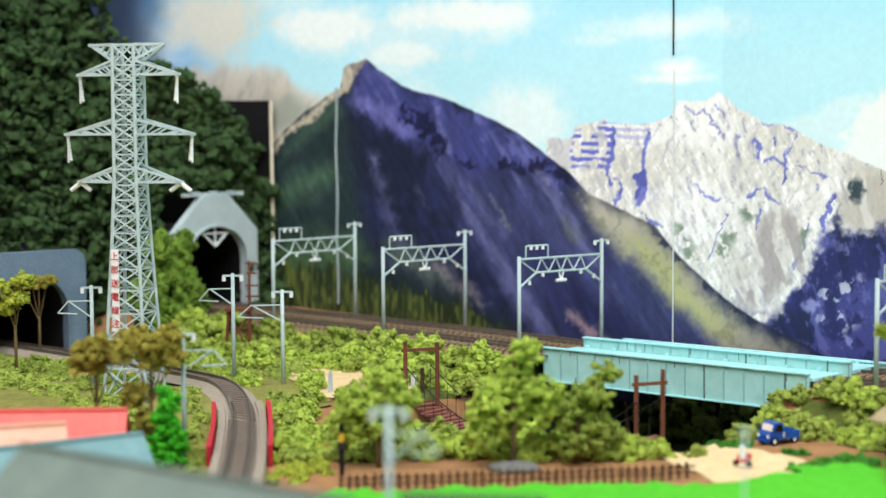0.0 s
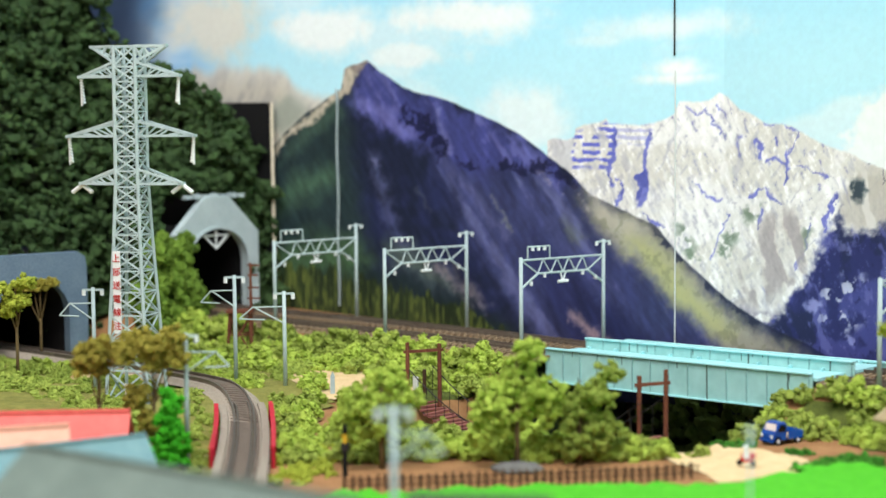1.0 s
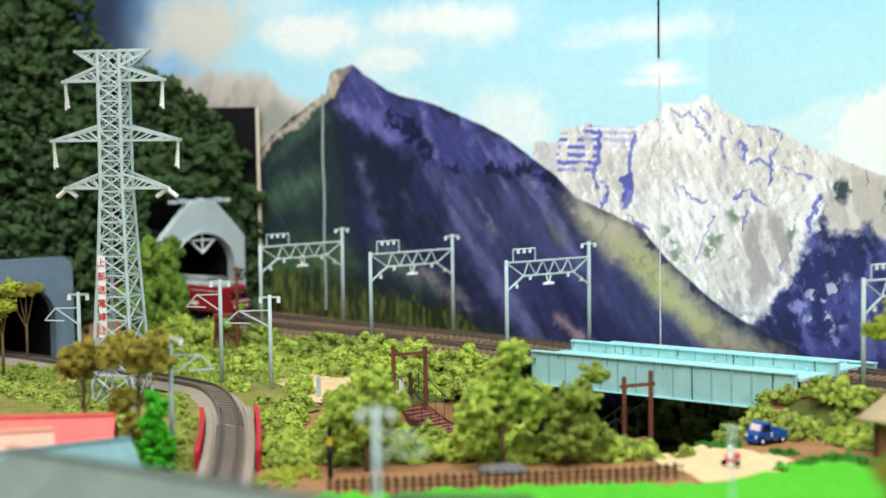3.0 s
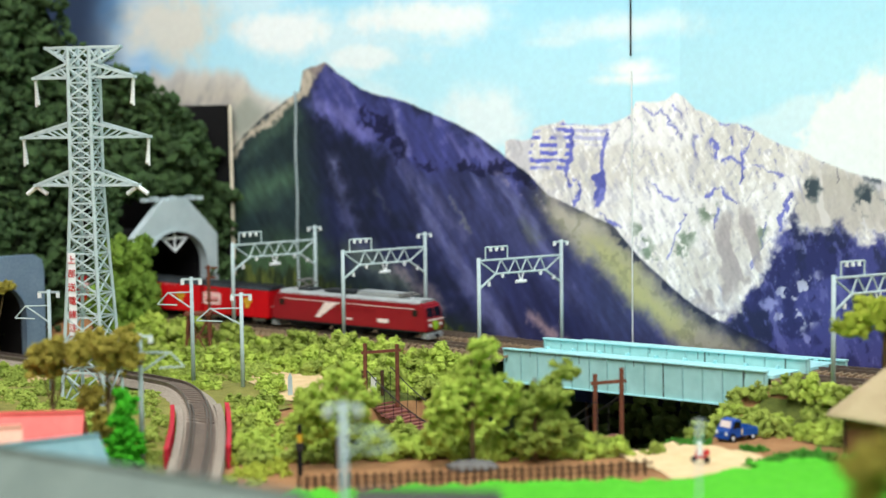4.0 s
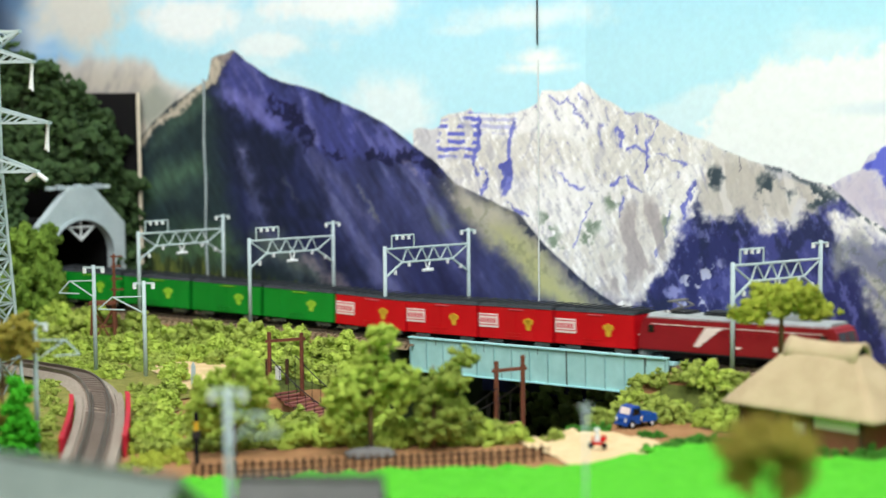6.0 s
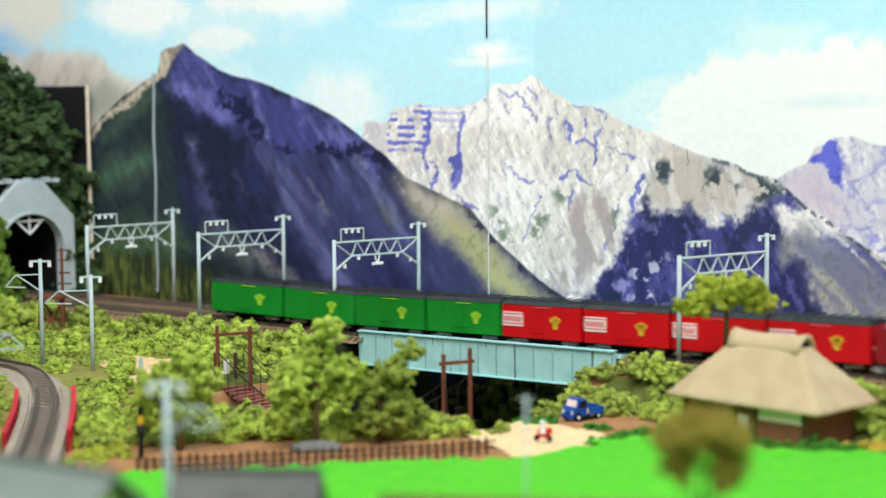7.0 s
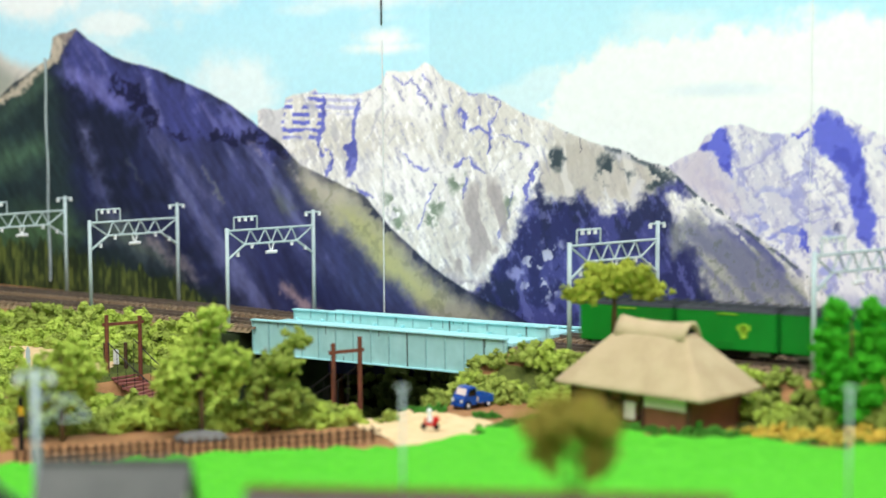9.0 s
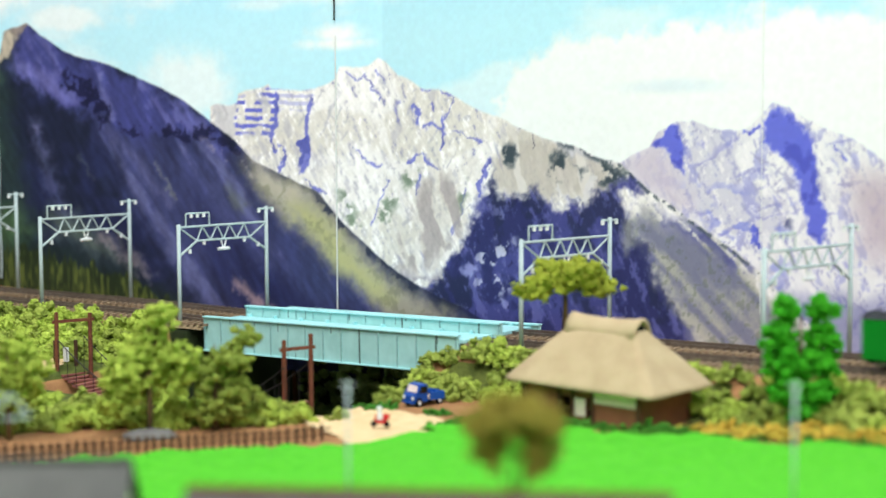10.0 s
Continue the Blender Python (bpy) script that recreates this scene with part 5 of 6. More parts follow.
# ---- pickup truck ----
def truck():
    t = thing("pickup_truck", pose(-.2440, .6650, ground_at(-.2440, .6650) + .0002, 0, 0, -106) @ Matrix.Diagonal((.92, 1.02, 1.15, 1)), "small bright blue pickup truck with an empty sandy bed", "truck")
    bm = bmesh.new()
    prism(bm, [(.0000, .0016), (.0080, .0016), (.0082, .0042), (.0062, .0050), (.0050, .0082), (.0010, .0084), (.0, .0080)], (1, 0, 0), (0, 0, 1), (0, -.0042, 0), (0, 1, 0), .0084)
    bmesh.ops.bevel(bm, geom=bm.edges[:], offset=.0005, segments=2, affect="EDGES")
    part("cab", bm, M_TRUCK, t, smooth=False)
    for s in (-1, 1):
        bm = bmesh.new()
        prism(bm, [(.0010, .0052), (.0056, .0052), (.0046, .0077), (.0012, .0077)], (1, 0, 0), (0, 0, 1), (0, s * .00425, 0), (0, s, 0), .0001)
        part("side_window", bm, M_GLASS, t)
    bm = bmesh.new()
    prism(bm, [(-.0033, 0), (.0033, 0), (.0030, .0026), (-.0030, .0026)], (0, 1, 0), (-.36, 0, .93), (.0062, 0, .0053), (.93, 0, .36), .0003)
    part("windscreen", bm, M_CREAM, t, "pale windscreen")
    bm = bmesh.new()
    box(bm, -.0088, -.0004, -.0042, .0042, .0024, .0031)
    part("bed", bm, M_PATH, t, "sandy load bed")
    for nm, a in (("tailgate", (-.0092, -.0087, -.0042, .0042, .0022, .0050)), ("bed_side", (-.0090, -.0004, -.0046, -.0041, .0022, .0050)), ("bed_side", (-.0090, -.0004, .0041, .0046, .0022, .0050)), ("bumper", (.0081, .0088, -.0042, .0042, .0013, .0021))):
        bm = bmesh.new()
        box(bm, *a, .0001)
        part(nm, bm, M_TRUCK, t)
    for s in (-1, 1):
        bm = bmesh.new()
        rod(bm, (.0080, s * .0030, .0034), (.0085, s * .0030, .0034), .0007, n=10)
        part("headlight", bm, M_WHITE, t)
    for x in (.0055, -.0062):
        for s in (-1, 1):
            w = new("wheel")
            w.parent = t
            w.location = (x, s * .0038, .0017)
            bm = bmesh.new()
            rod(bm, (0, -.0006, 0), (0, .0006, 0), .0018, n=14)
            part("tyre", bm, M_BLACK, w)
            bm = bmesh.new()
            rod(bm, (0, -.0007, 0), (0, .0007, 0), .0008, n=10)
            part("rim", bm, M_WHITE, w)


truck()

# ---- small red moped with a plain toy figurine beside the path ----
t = thing("toy_moped", pose(-.2220, .608, ground_at(-.2220, .608) + .0014, 0, 0, 200), "tiny red toy moped on the sandy path", "moped")
for x in (-.0026, .0026):
    bm = bmesh.new()
    rod(bm, (x, -.0004, .0012), (x, .0004, .0012), .0012, n=12)
    part("wheel", bm, M_BLACK, t)
bm = bmesh.new()
box(bm, -.0022, .0016, -.0008, .0008, .0014, .0030, .0003)
box(bm, -.0036, -.0014, -.0012, .0012, .0028, .0052, .0004)
rod(bm, (.0024, 0, .0012), (.0016, 0, .0046), .0004, n=6)
part("body", bm, M_RED, t)
bm = bmesh.new()
rod(bm, (0, 0, .0030), (.0002, 0, .0062), .0012, .0009, 8)
bmesh.ops.create_icosphere(bm, subdivisions=2, radius=.0011, matrix=Matrix.Translation((.0003, 0, .0072)))
solid("toy_figurine", bm, M_WHITE, "plain pale toy figurine seated on the moped", "figurine", m=t.matrix_basis.copy())

# ---- striped signal post beside the branch ----
t = thing("signal_post", pose(-.341, .505, ground_at(-.341, .505), 0, 0, 45), "black and yellow striped crossing signal post", "signal post")
for i in range(6):
    bm = bmesh.new()
    rod(bm, (0, 0, -.001 + .0036 * i), (0, 0, .0026 + .0036 * i), .0010, n=8)
    part("band", bm, M_YELLOW if i == 4 else M_BLACK, t)
bm = bmesh.new()
box(bm, -.0016, .0016, -.001, .001, .0100, .0135, .0003)
part("lamp_box", bm, M_STEEL_D, t)

# white marker stone
bm = bmesh.new()
prism(bm, [(-.0012, -.002), (.0012, -.002), (.0010, .0105), (0, .0125), (-.0010, .0105)], (.7, .7, 0), (0, 0, 1), (-.467, .608, ground_at(-.467, .608)), (-.7, .7, 0), .0012)
solid("marker_stone", bm, M_CONC, "pale grey pointed marker stone in the clearing", "marker stone")


# ---- foreground house roofs ----
def roofed_house(cx, cy, turn, length, depth, eave, ridge, z0, mat, label, wall=M_PAPER, ridge_mat=None):
    t = thing("model_house", pose(cx, cy, z0, 0, 0, turn), label, "house", "small houses in the village")
    e, r = eave - z0, ridge - z0
    hl, hd = length / 2, depth / 2
    bm = bmesh.new()
    box(bm, -hl * .9, hl * .9, -hd * .8, hd * .8, 0, e)
    prism(bm, [(-hd * .8, e), (hd * .8, e), (0, r - .001)], (0, 1, 0), (0, 0, 1), (-hl * .9, 0, 0), (1, 0, 0), length * .9)
    part("wall_block", bm, wall, t)
    for s in (-1, 1):
        bm = bmesh.new()
        prism(bm, [(s * hd, e - .0004), (0, r - .0004), (0, r + .0010), (s * hd, e + .0010)], (0, 1, 0), (0, 0, 1), (-hl, 0, 0), (1, 0, 0), length)
        part("roof_slope", bm, mat, t)
    bm = bmesh.new()
    box(bm, -hl, hl, -.0012, .0012, r, r + .0018, .0004)
    part("ridge_tiles", bm, ridge_mat or mat, t)
    return t


roofed_house(-.4300, .4290, 48, .060, .030, -.008, .0080, -.016, M_REDROOF, "model house with a faded salmon red roof")
roofed_house(-.4120, .4030, 62, .036, .026, -.006, .0075, -.016, M_PINKROOF, "model house with a pale peach roof")
roofed_house(-.3700, .3960, 76, .062, .030, -.004, .0080, -.016, M_TEALROOF, "model house with a teal grey roof")


# ---- plants ----
def foam(name, lumps, grains, grain, material, squash=.9):
    """Foam lumps (x, y, z, radius), each dusted over with fine grains."""
    cs, rs = [], []
    for x, y, z, r in lumps:
        cs.append((x, y, z))
        rs.append(r * .82)
        for i in range(grains):
            d = RNG.standard_normal(3)
            d /= np.linalg.norm(d)
            q = r * RNG.uniform(.78, 1.04)
            cs.append((x + d[0] * q, y + d[1] * q, z + d[2] * q * squash))
            rs.append(RNG.uniform(.6, 1.3) * grain)
    return clump_mesh(name, cs, rs, material, 1, .30, squash)


def bush_variant(name, material, spread, height, count, rmin, rmax, grains=14, grain=.00062):
    lumps = []
    for i in range(count):
        a, q = RNG.uniform(0, 6.283), math.sqrt(RNG.uniform(0, 1))
        top = height * (1 - .75 * q * q)
        lumps.append((spread * q * math.cos(a), spread * q * math.sin(a), RNG.uniform(.15, 1) * top, RNG.uniform(rmin, rmax)))
    return foam(name, lumps, grains, grain, material)


BUSH = [bush_variant("bush", (M_LEAF, M_LEAF2)[i % 2], .0086, .0105, 27, .0018, .0034, 14, .00060) for i in range(8)]
HILLBUSH = bush_variant("hill_bush", M_HILLBUSH, .0086, .0105, 27, .0018, .0034, 14, .00060)
LOW = [bush_variant("bush", M_LEAF, .0084, .0036, 16, .0012, .0024, 10) for i in range(3)]
LOWY = [bush_variant("bush", M_LEAFY, .0072, .0022, 12, .0010, .0018, 9) for i in range(2)]
TUFT = [bush_variant("grass_tuft", M_GRASS, .0072, .0030, 13, .0010, .0017, 7, .0006) for i in range(3)]
FLOW = [bush_variant("flower_bush", M_FLOWER, .0080, .0045, 16, .0010, .0017, 7, .0006) for i in range(3)]


def plant(meshes, x, y, s, label, category, group, name, dz=0.0, squash=1.0):
    ob = new(name, meshes[int(RNG.integers(len(meshes)))])
    ob.matrix_basis = pose(x, y, ground_at(x, y) + dz, 0, 0, RNG.uniform(0, 360)) @ Matrix.Diagonal((s, s, s * squash, 1))
    return tagged(ob, label, category, group)


def scatter(points, meshes, smin, smax, label, category, group, name, jitter=.004, squash=1.0):
    for x, y in points:
        x, y = x + RNG.uniform(-jitter, jitter), y + RNG.uniform(-jitter, jitter)
        if -.452 < x < -.372 and .606 < y < .662 or -.560 < x < -.462 and .608 + .25 * (-.462 - x) < y < .640 + .1 * (-.462 - x):
            continue
        plant(meshes, x, y, RNG.uniform(smin, smax), label, category, group, name, squash=squash)


def line(a, b, n):
    return [(a[0] + (b[0] - a[0]) * i / max(1, n - 1), a[1] + (b[1] - a[1]) * i / max(1, n - 1)) for i in range(n)]


# dark undergrowth in the ravine
cs, rs = [], []
while len(cs) < 900:
    x, y = RNG.uniform(-.425, -.262), RNG.uniform(.625, .786)
    if ground_at(x, y) < -.024:
        cs.append((x, y, ground_at(x, y) + RNG.uniform(-.001, .004)))
        rs.append(RNG.uniform(.002, .0045))
for i in range(420):
    cs.append((RNG.uniform(-.415, -.235), .783 + RNG.uniform(-.002, .001), RNG.uniform(-.06, -.012)))
    rs.append(RNG.uniform(.002, .0045))
under = tagged(new("undergrowth", clump_mesh("undergrowth", cs, rs, M_RAVINE, 1, .26)), "dark green undergrowth filling the ravine", "undergrowth", kind="stuff")
# hedge before the main track, west of the bridge
for k, off in enumerate((.0255, .034, .044, .056, .068)):
    pts = [(x, track_y(x) - off) for x in np.linspace(-.635, -.418 - .004 * k, (26, 24, 21, 17, 12)[k])]
    scatter(pts, BUSH, .8, 1.15, "light green foam bush in the hedge beside the track", "bush", "hedge west of the bridge", "bush")
# hedge east of the bridge
for off, n in ((.024, 26), (.033, 24), (.043, 20)):
    pts = [(x, track_y(x) - off) for x in np.linspace(-.262, -.005, n)]
    scatter(pts, BUSH, .62, .95, "light green foam bush in the hedge beside the track", "bush", "hedge east of the bridge", "bush")
scatter(line((-.285, .668), (-.262, .684), 4), BUSH, .6, .8, "light green foam bush at the edge of the ravine", "bush", "hedge east of the bridge", "bush")
# row before the ravine
for a, b, n in (((-.378, .520), (-.268, .606), 13), ((-.368, .538), (-.285, .618), 9), ((-.392, .548), (-.34, .604), 6)):
    scatter(line(a, b, n), BUSH, .75, 1.1, "olive green foam bush on the brown bank", "bush", "bushes on the bank", "bush")
# bushes between branch track and clearing
for a, b, n in (((-.398, .530), (-.478, .604), 8), ((-.385, .545), (-.462, .615), 8), ((-.375, .560), (-.440, .625), 7), ((-.375, .510), (-.395, .520), 3)):
    scatter(line(a, b, n), BUSH, .7, 1.0, "dense green foam bush beside the branch track", "bush", "bushes beside the branch track", "bush")
scatter(line((-.352, .488), (-.400, .530), 8) + line((-.352, .503), (-.385, .530), 5), LOWY, .9, 1.3, "low yellow-green ground cover beside the track", "ground cover", "low plants", "low_bush")
# close planting along both sides of the branch track
for s in np.linspace(.03, BL[-1] - .01, 44):
    (bx, by), (ax, ay) = branch(s), branch(s + .001)
    d = Vector((ax - bx, ay - by, 0)).normalized()
    for sg in (1, -1):
        off = sg * RNG.uniform(.020, .025)
        px, py = bx - d.y * off, by + d.x * off
        east = px + py > bx + by
        if min(math.hypot(branch(q)[0] - px, branch(q)[1] - py) for q in np.linspace(0, BL[-1] - .002, 60)) < .0185:
            continue
        if east and -.472 < px < -.39:
            plant(BUSH, px, py, RNG.uniform(.55, .85), "dense green foam bush beside the branch track", "bush", "bushes beside the branch track", "bush")
        elif not east:
            plant(LOW, px, py, RNG.uniform(.7, 1.1), "low green ground cover beside the branch track", "ground cover", "low plants", "low_bush")
# western slope
for i in range(150):
    x, y = RNG.uniform(-.655, -.50), RNG.uniform(.495, .640)
    if abs(y - .567) < .015:
        continue
    plant(LOW, x, y, RNG.uniform(.7, 1.3), "low green ground cover on the western slope", "ground cover", "low plants", "low_bush")
for i in range(34):
    x, y = RNG.uniform(-.50, -.43), RNG.uniform(.465, .502)
    plant(LOW, x, y, RNG.uniform(.8, 1.4), "low green ground cover near the pylon", "ground cover", "low plants", "low_bush")
scatter(line((-.63, .622), (-.535, .640), 7), LOW, .9, 1.3, "low green ground cover behind the branch track", "ground cover", "low plants", "low_bush")
# bushes hiding the branch line towards the western tunnel
scatter(line((-.640, .545), (-.535, .546), 12), BUSH, .5, .75, "dense green foam bush beside the branch track", "bush", "bushes beside the branch track", "bush", .003)
scatter(line((-.620, .585), (-.500, .585), 12), BUSH, .5, .75, "dense green foam bush beside the branch track", "bush", "bushes beside the branch track", "bush", .003)
# small bushes round the footbridge ends
for x, y, s in ((-.405, .664, .65), (-.394, .669, .7), (-.428, .668, .6), (-.398, .655, .5), (-.278, .652, .55), (-.268, .655, .6), (-.258, .657, .55), (-.262, .664, .7)):
    plant(BUSH, x, y, s, "light green foam bush beside the footbridge", "bush", "bushes by the footbridge", "bush")
# greener tufts
scatter(line((-.282, .647), (-.246, .646), 6) + line((-.226, .645), (-.219, .645), 2), TUFT, .6, .9, "dark green grass tuft beside the path", "grass", "grass tufts", "grass_tuft", .003)
scatter(line((-.203, .622), (-.192, .645), 6), TUFT, .9, 1.25, "dark green grass tuft beside the path", "grass", "grass tufts", "grass_tuft", .003)
scatter(line((-.196, .637), (-.112, .648), 16), TUFT, 1.0, 1.35, "dark green grass tuft along the farmhouse", "grass", "grass tufts", "grass_tuft", .003)
scatter(line((-.108, .652), (-.020, .672), 13) + line((-.100, .660), (-.02, .684), 9), FLOW, .8, 1.1, "orange flowering plants beside the farmhouse", "flower bush", "flower bed", "flower_bush", .003)
scatter(line((-.108, .646), (-.020, .664), 11), TUFT, .6, .8, "dark green grass tuft before the flower bed", "grass", "grass tufts", "grass_tuft", .003)


def tree(name, x, y, z0, blobs, material, label, group="", trunk=.0012, lean=(0, 0), limbs=True, density=5.0, lump=.0015, bark=M_BARK):
    """A tapered trunk with limbs to each crown blob; blobs: (dx, dy, dz, radius, flatness)."""
    t = thing(name, pose(x, y, z0), label, "tree", group)
    top = max(b[2] for b in blobs)
    bm = bmesh.new()
    mid = Vector((lean[0], lean[1], top * .55))
    rod(bm, (0, 0, -.002), mid, trunk, trunk * .75, 8)
    rod(bm, mid, (lean[0] * 1.3, lean[1] * 1.3, top * .95), trunk * .75, trunk * .3, 8)
    part("trunk", bm, bark, t, smooth=True)
    lumps = []
    for dx, dy, dz, r, fl in blobs:
        if limbs:
            bm = bmesh.new()
            rod(bm, mid * .9, (dx, dy, dz), trunk * .5, trunk * .2, 6)
            part("limb", bm, bark, t)
        for i in range(int(19 * density * (r / .012) ** 2) + 6):
            d = RNG.standard_normal(3)
            d /= np.linalg.norm(d)
            q = r * RNG.uniform(.30, 1.02) * (1 + .25 * math.sin(d[0] * 7 + dx * 900) * math.cos(d[1] * 6))
            lumps.append((dx + d[0] * q, dy + d[1] * q, dz + d[2] * q * fl, RNG.uniform(.75, 1.5) * lump))
    part("crown", foam("crown", lumps, 13, .00060, material), None, t)
    return t


R, Fw = Vector((.70, .71, 0)), Vector((-.71, .70, 0))


def blobs(*rows):
    """Crown blobs given as (sideways, towards the wall, up, radius, flatness)."""
    return [((R * a + Fw * b).x, (R * a + Fw * b).y, c, r, f) for a, b, c, r, f in rows]


tree("tree", -.297, .558, ground_at(-.297, .558), blobs((-.010, 0, .024, .010, .8), (.000, .004, .035, .010, .8), (.004, 0, .046, .008, .8), (.009, .002, .030, .010, .8), (-.013, 0, .014, .007, .9), (-.004, .006, .018, .009, .8), (.004, .008, .022, .010, .8), (.013, .004, .022, .008, .8), (-.008, .004, .030, .008, .8)), M_LEAF2, "leafy light green broadleaf tree on the brown bank", "trees on the bank")
tree("tree", -.283, .580, ground_at(-.283, .580), blobs((.006, 0, .028, .009, .8), (.012, .002, .036, .006, .8), (-.002, .002, .021, .010, .9), (.008, 0, .014, .010, .8), (.0, 0, .008, .009, .8)), M_LEAF, "dense olive green broadleaf tree on the brown bank", "trees on the bank")
tree("tree", -.340, .524, ground_at(-.340, .524), blobs((-.008, 0, .027, .010, .8), (.004, .002, .035, .008, .8), (.009, 0, .028, .009, .8), (-.014, 0, .020, .008, .8), (.0, 0, .018, .008, .8), (-.010, 0, .016, .006, .8), (.006, .003, .018, .008, .8), (-.002, .004, .028, .009, .8)), M_LEAF2, "leafy light green broadleaf tree beside the footbridge", "trees on the bank")
bm = bmesh.new()
bmesh.ops.create_icosphere(bm, subdivisions=3, radius=1)
for v in bm.verts:
    v.co = Vector((v.co.x * .0105, v.co.y * .0075, v.co.z * .0030)) * (1 + .15 * noise.noise(v.co * 3))
solid("flat_rock", bm, M_ROCK, "flat grey rock at the foot of the tree", "rock", m=pose(-.2935, .5545, ground_at(-.2935, .5545) + .0005, 0, 0, 45), smooth=True)
for x, y, s in ((-.262, .606, .8), (-.252, .618, .55), (-.270, .598, .9)):
    plant(BUSH, x, y, s, "olive green foam bush at the end of the bank", "bush", "bushes on the bank", "bush")
# olive trees before the pylon
tree("tree", -.4245, .446, ground_at(-.4245, .446), blobs((.002, 0, .050, .008, .7), (-.005, 0, .046, .008, .7), (.009, 0, .048, .007, .7), (-.001, .002, .042, .006, .8)), M_LEAFB, "thin olive brown tree before the pylon", "olive trees", .0009, lump=.0016)
tree("tree", -.412, .464, ground_at(-.412, .464), blobs((0, 0, .050, .008, .8), (.007, 0, .052, .007, .8), (-.008, 0, .052, .007, .7), (.002, 0, .043, .007, .8), (.010, 0, .045, .005, .8), (-.006, 0, .028, .006, 1.2), (-.003, 0, .018, .006, 1.2)), M_LEAFB, "thin olive brown tree before the pylon", "olive trees", .0009, lump=.0016)
# vivid green conifer
rows = [(RNG.uniform(-1, 1) * .0018, 0, .004 + .0036 * i, .0082 * (1 - .085 * i) + .001 * (i % 2), .7) for i in range(9)]
tree("conifer", -.404, .468, ground_at(-.404, .468), [(b[0] + .006, b[1] - .006, *b[2:]) for b in blobs(*rows)], M_NEON, "vivid green toy conifer", "", .0010, limbs=False, lump=.0013)
# spindly trees before the western tunnel
tree("tree", -.612, .518, ground_at(-.612, .518), blobs((0, 0, .042, .008, .6), (-.007, 0, .048, .006, .6), (.005, 0, .052, .006, .6), (-.004, 0, .038, .006, .7)), M_LEAFY, "spindly lime green tree before the tunnel", "spindly trees", .0010, lump=.0015)
tree("tree", -.662, .562, ground_at(-.662, .562), blobs((-.004, 0, .043, .006, .5), (.005, 0, .045, .006, .5), (-.010, 0, .042, .004, .5)), M_LEAFB, "spindly olive tree before the tunnel", "spindly trees", .0008, lump=.0014)
# leafy shrubs on the hill beside the tunnel
for a, z, s in ((.650, .004, 1.5), (.642, .018, 1.4), (.636, .030, 1.3), (.650, .034, 1.1), (.655, -.006, 1.2), (.632, .008, 1.4), (.658, .016, 1.2), (.624, .020, 1.3), (.660, .000, 1.3), (.664, -.002, 1.0), (.646, .044, 1.3), (.652, .026, 1.3), (.638, .050, 1.2), (.654, .052, 1.0)):
    ob = new("hill_bush", HILLBUSH)
    ob.matrix_basis = pose(-.648 - .10 * max(0, z), a, z - .004, 0, 0, RNG.uniform(0, 360)) @ Matrix.Diagonal((s, s, s * 1.3, 1))
    tagged(ob, "leafy green shrub growing on the hill beside the tunnel", "shrub", "hill shrubs")
# flat-topped pine behind the farmhouse
tree("pine_tree", -.183, .681, ground_at(-.183, .681), blobs((0, 0, .0560, .009, .5), (-.011, 0, .0520, .008, .5), (.010, 0, .0530, .008, .5), (-.005, .003, .0575, .008, .5), (.006, -.002, .0580, .008, .5), (-.017, 0, .0490, .005, .6), (.017, 0, .0505, .006, .6), (.0, 0, .0515, .008, .4), (-.012, 0, .0480, .006, .5), (.012, 0, .0490, .006, .5)), M_LEAFY, "flat-topped lime green pine tree behind the farmhouse", "", .0019, limbs=False, lump=.0017)
# vivid twin tree east of the farmhouse
tree("tree", -.0785, .6765, ground_at(-.0785, .6765), blobs((-.0062, 0, .045, .0056, 1.1), (-.0072, 0, .035, .0070, 1.1), (-.0062, 0, .025, .0074, 1.0), (.0080, 0, .045, .0052, 1.1), (.0082, 0, .035, .0064, 1.1), (.0074, 0, .025, .0070, 1.0), (-.0045, 0, .015, .0066, .9), (.0060, 0, .014, .0066, .9), (.0005, 0, .024, .0060, 1.0), (0, 0, .008, .0060, .8)), M_NEON, "vivid green twin-topped broadleaf tree beside the farmhouse", "", .0012, limbs=False, density=9.0, lump=.0015)
# olive tree in the field
tree("tree", -.048, .440, ground_at(-.048, .440), blobs((0, 0, .046, .008, .7), (-.007, 0, .044, .006, .7), (.007, 0, .044, .006, .7), (-.005, 0, .038, .005, .9), (.006, 0, .037, .005, .9)), M_LEAFB, "small olive brown tree standing in the field", "", .0008, density=7.0, lump=.0016)

# slab stones on the western slope
for x, y, s in ((-.585, .545, 1.0), (-.565, .556, .8), (-.600, .560, .7)):
    bm = bmesh.new()
    bmesh.ops.create_icosphere(bm, subdivisions=2, radius=1)
    for v in bm.verts:
        v.co = Vector((v.co.x * .013, v.co.y * .008, v.co.z * .003)) * s * (1 + .2 * noise.noise(v.co * 2 + Vector((x, y, 0)) * 50))
    solid("flat_rock", bm, M_PATH, "flat sandy rock on the western slope", "rock", "rocks", m=pose(x, y, ground_at(x, y) + .001, 0, 0, 40), smooth=True)

roofed_house(-.2250, .3425, 8.5, .128, .060, .004, .0275, -.015, M_GREYROOF, "model house with a wide grey green roof")
roofed_house(-.1615, .3955, 37, .040, .036, .004, .0210, -.013, M_DARKROOF, "model house with a charcoal tiled roof")
roofed_house(-.0600, .4210, 31, .116, .034, .008, .0215, -.008, M_DARKROOF, "model house with a charcoal tiled roof and red ridge", ridge_mat=M_WOOD)


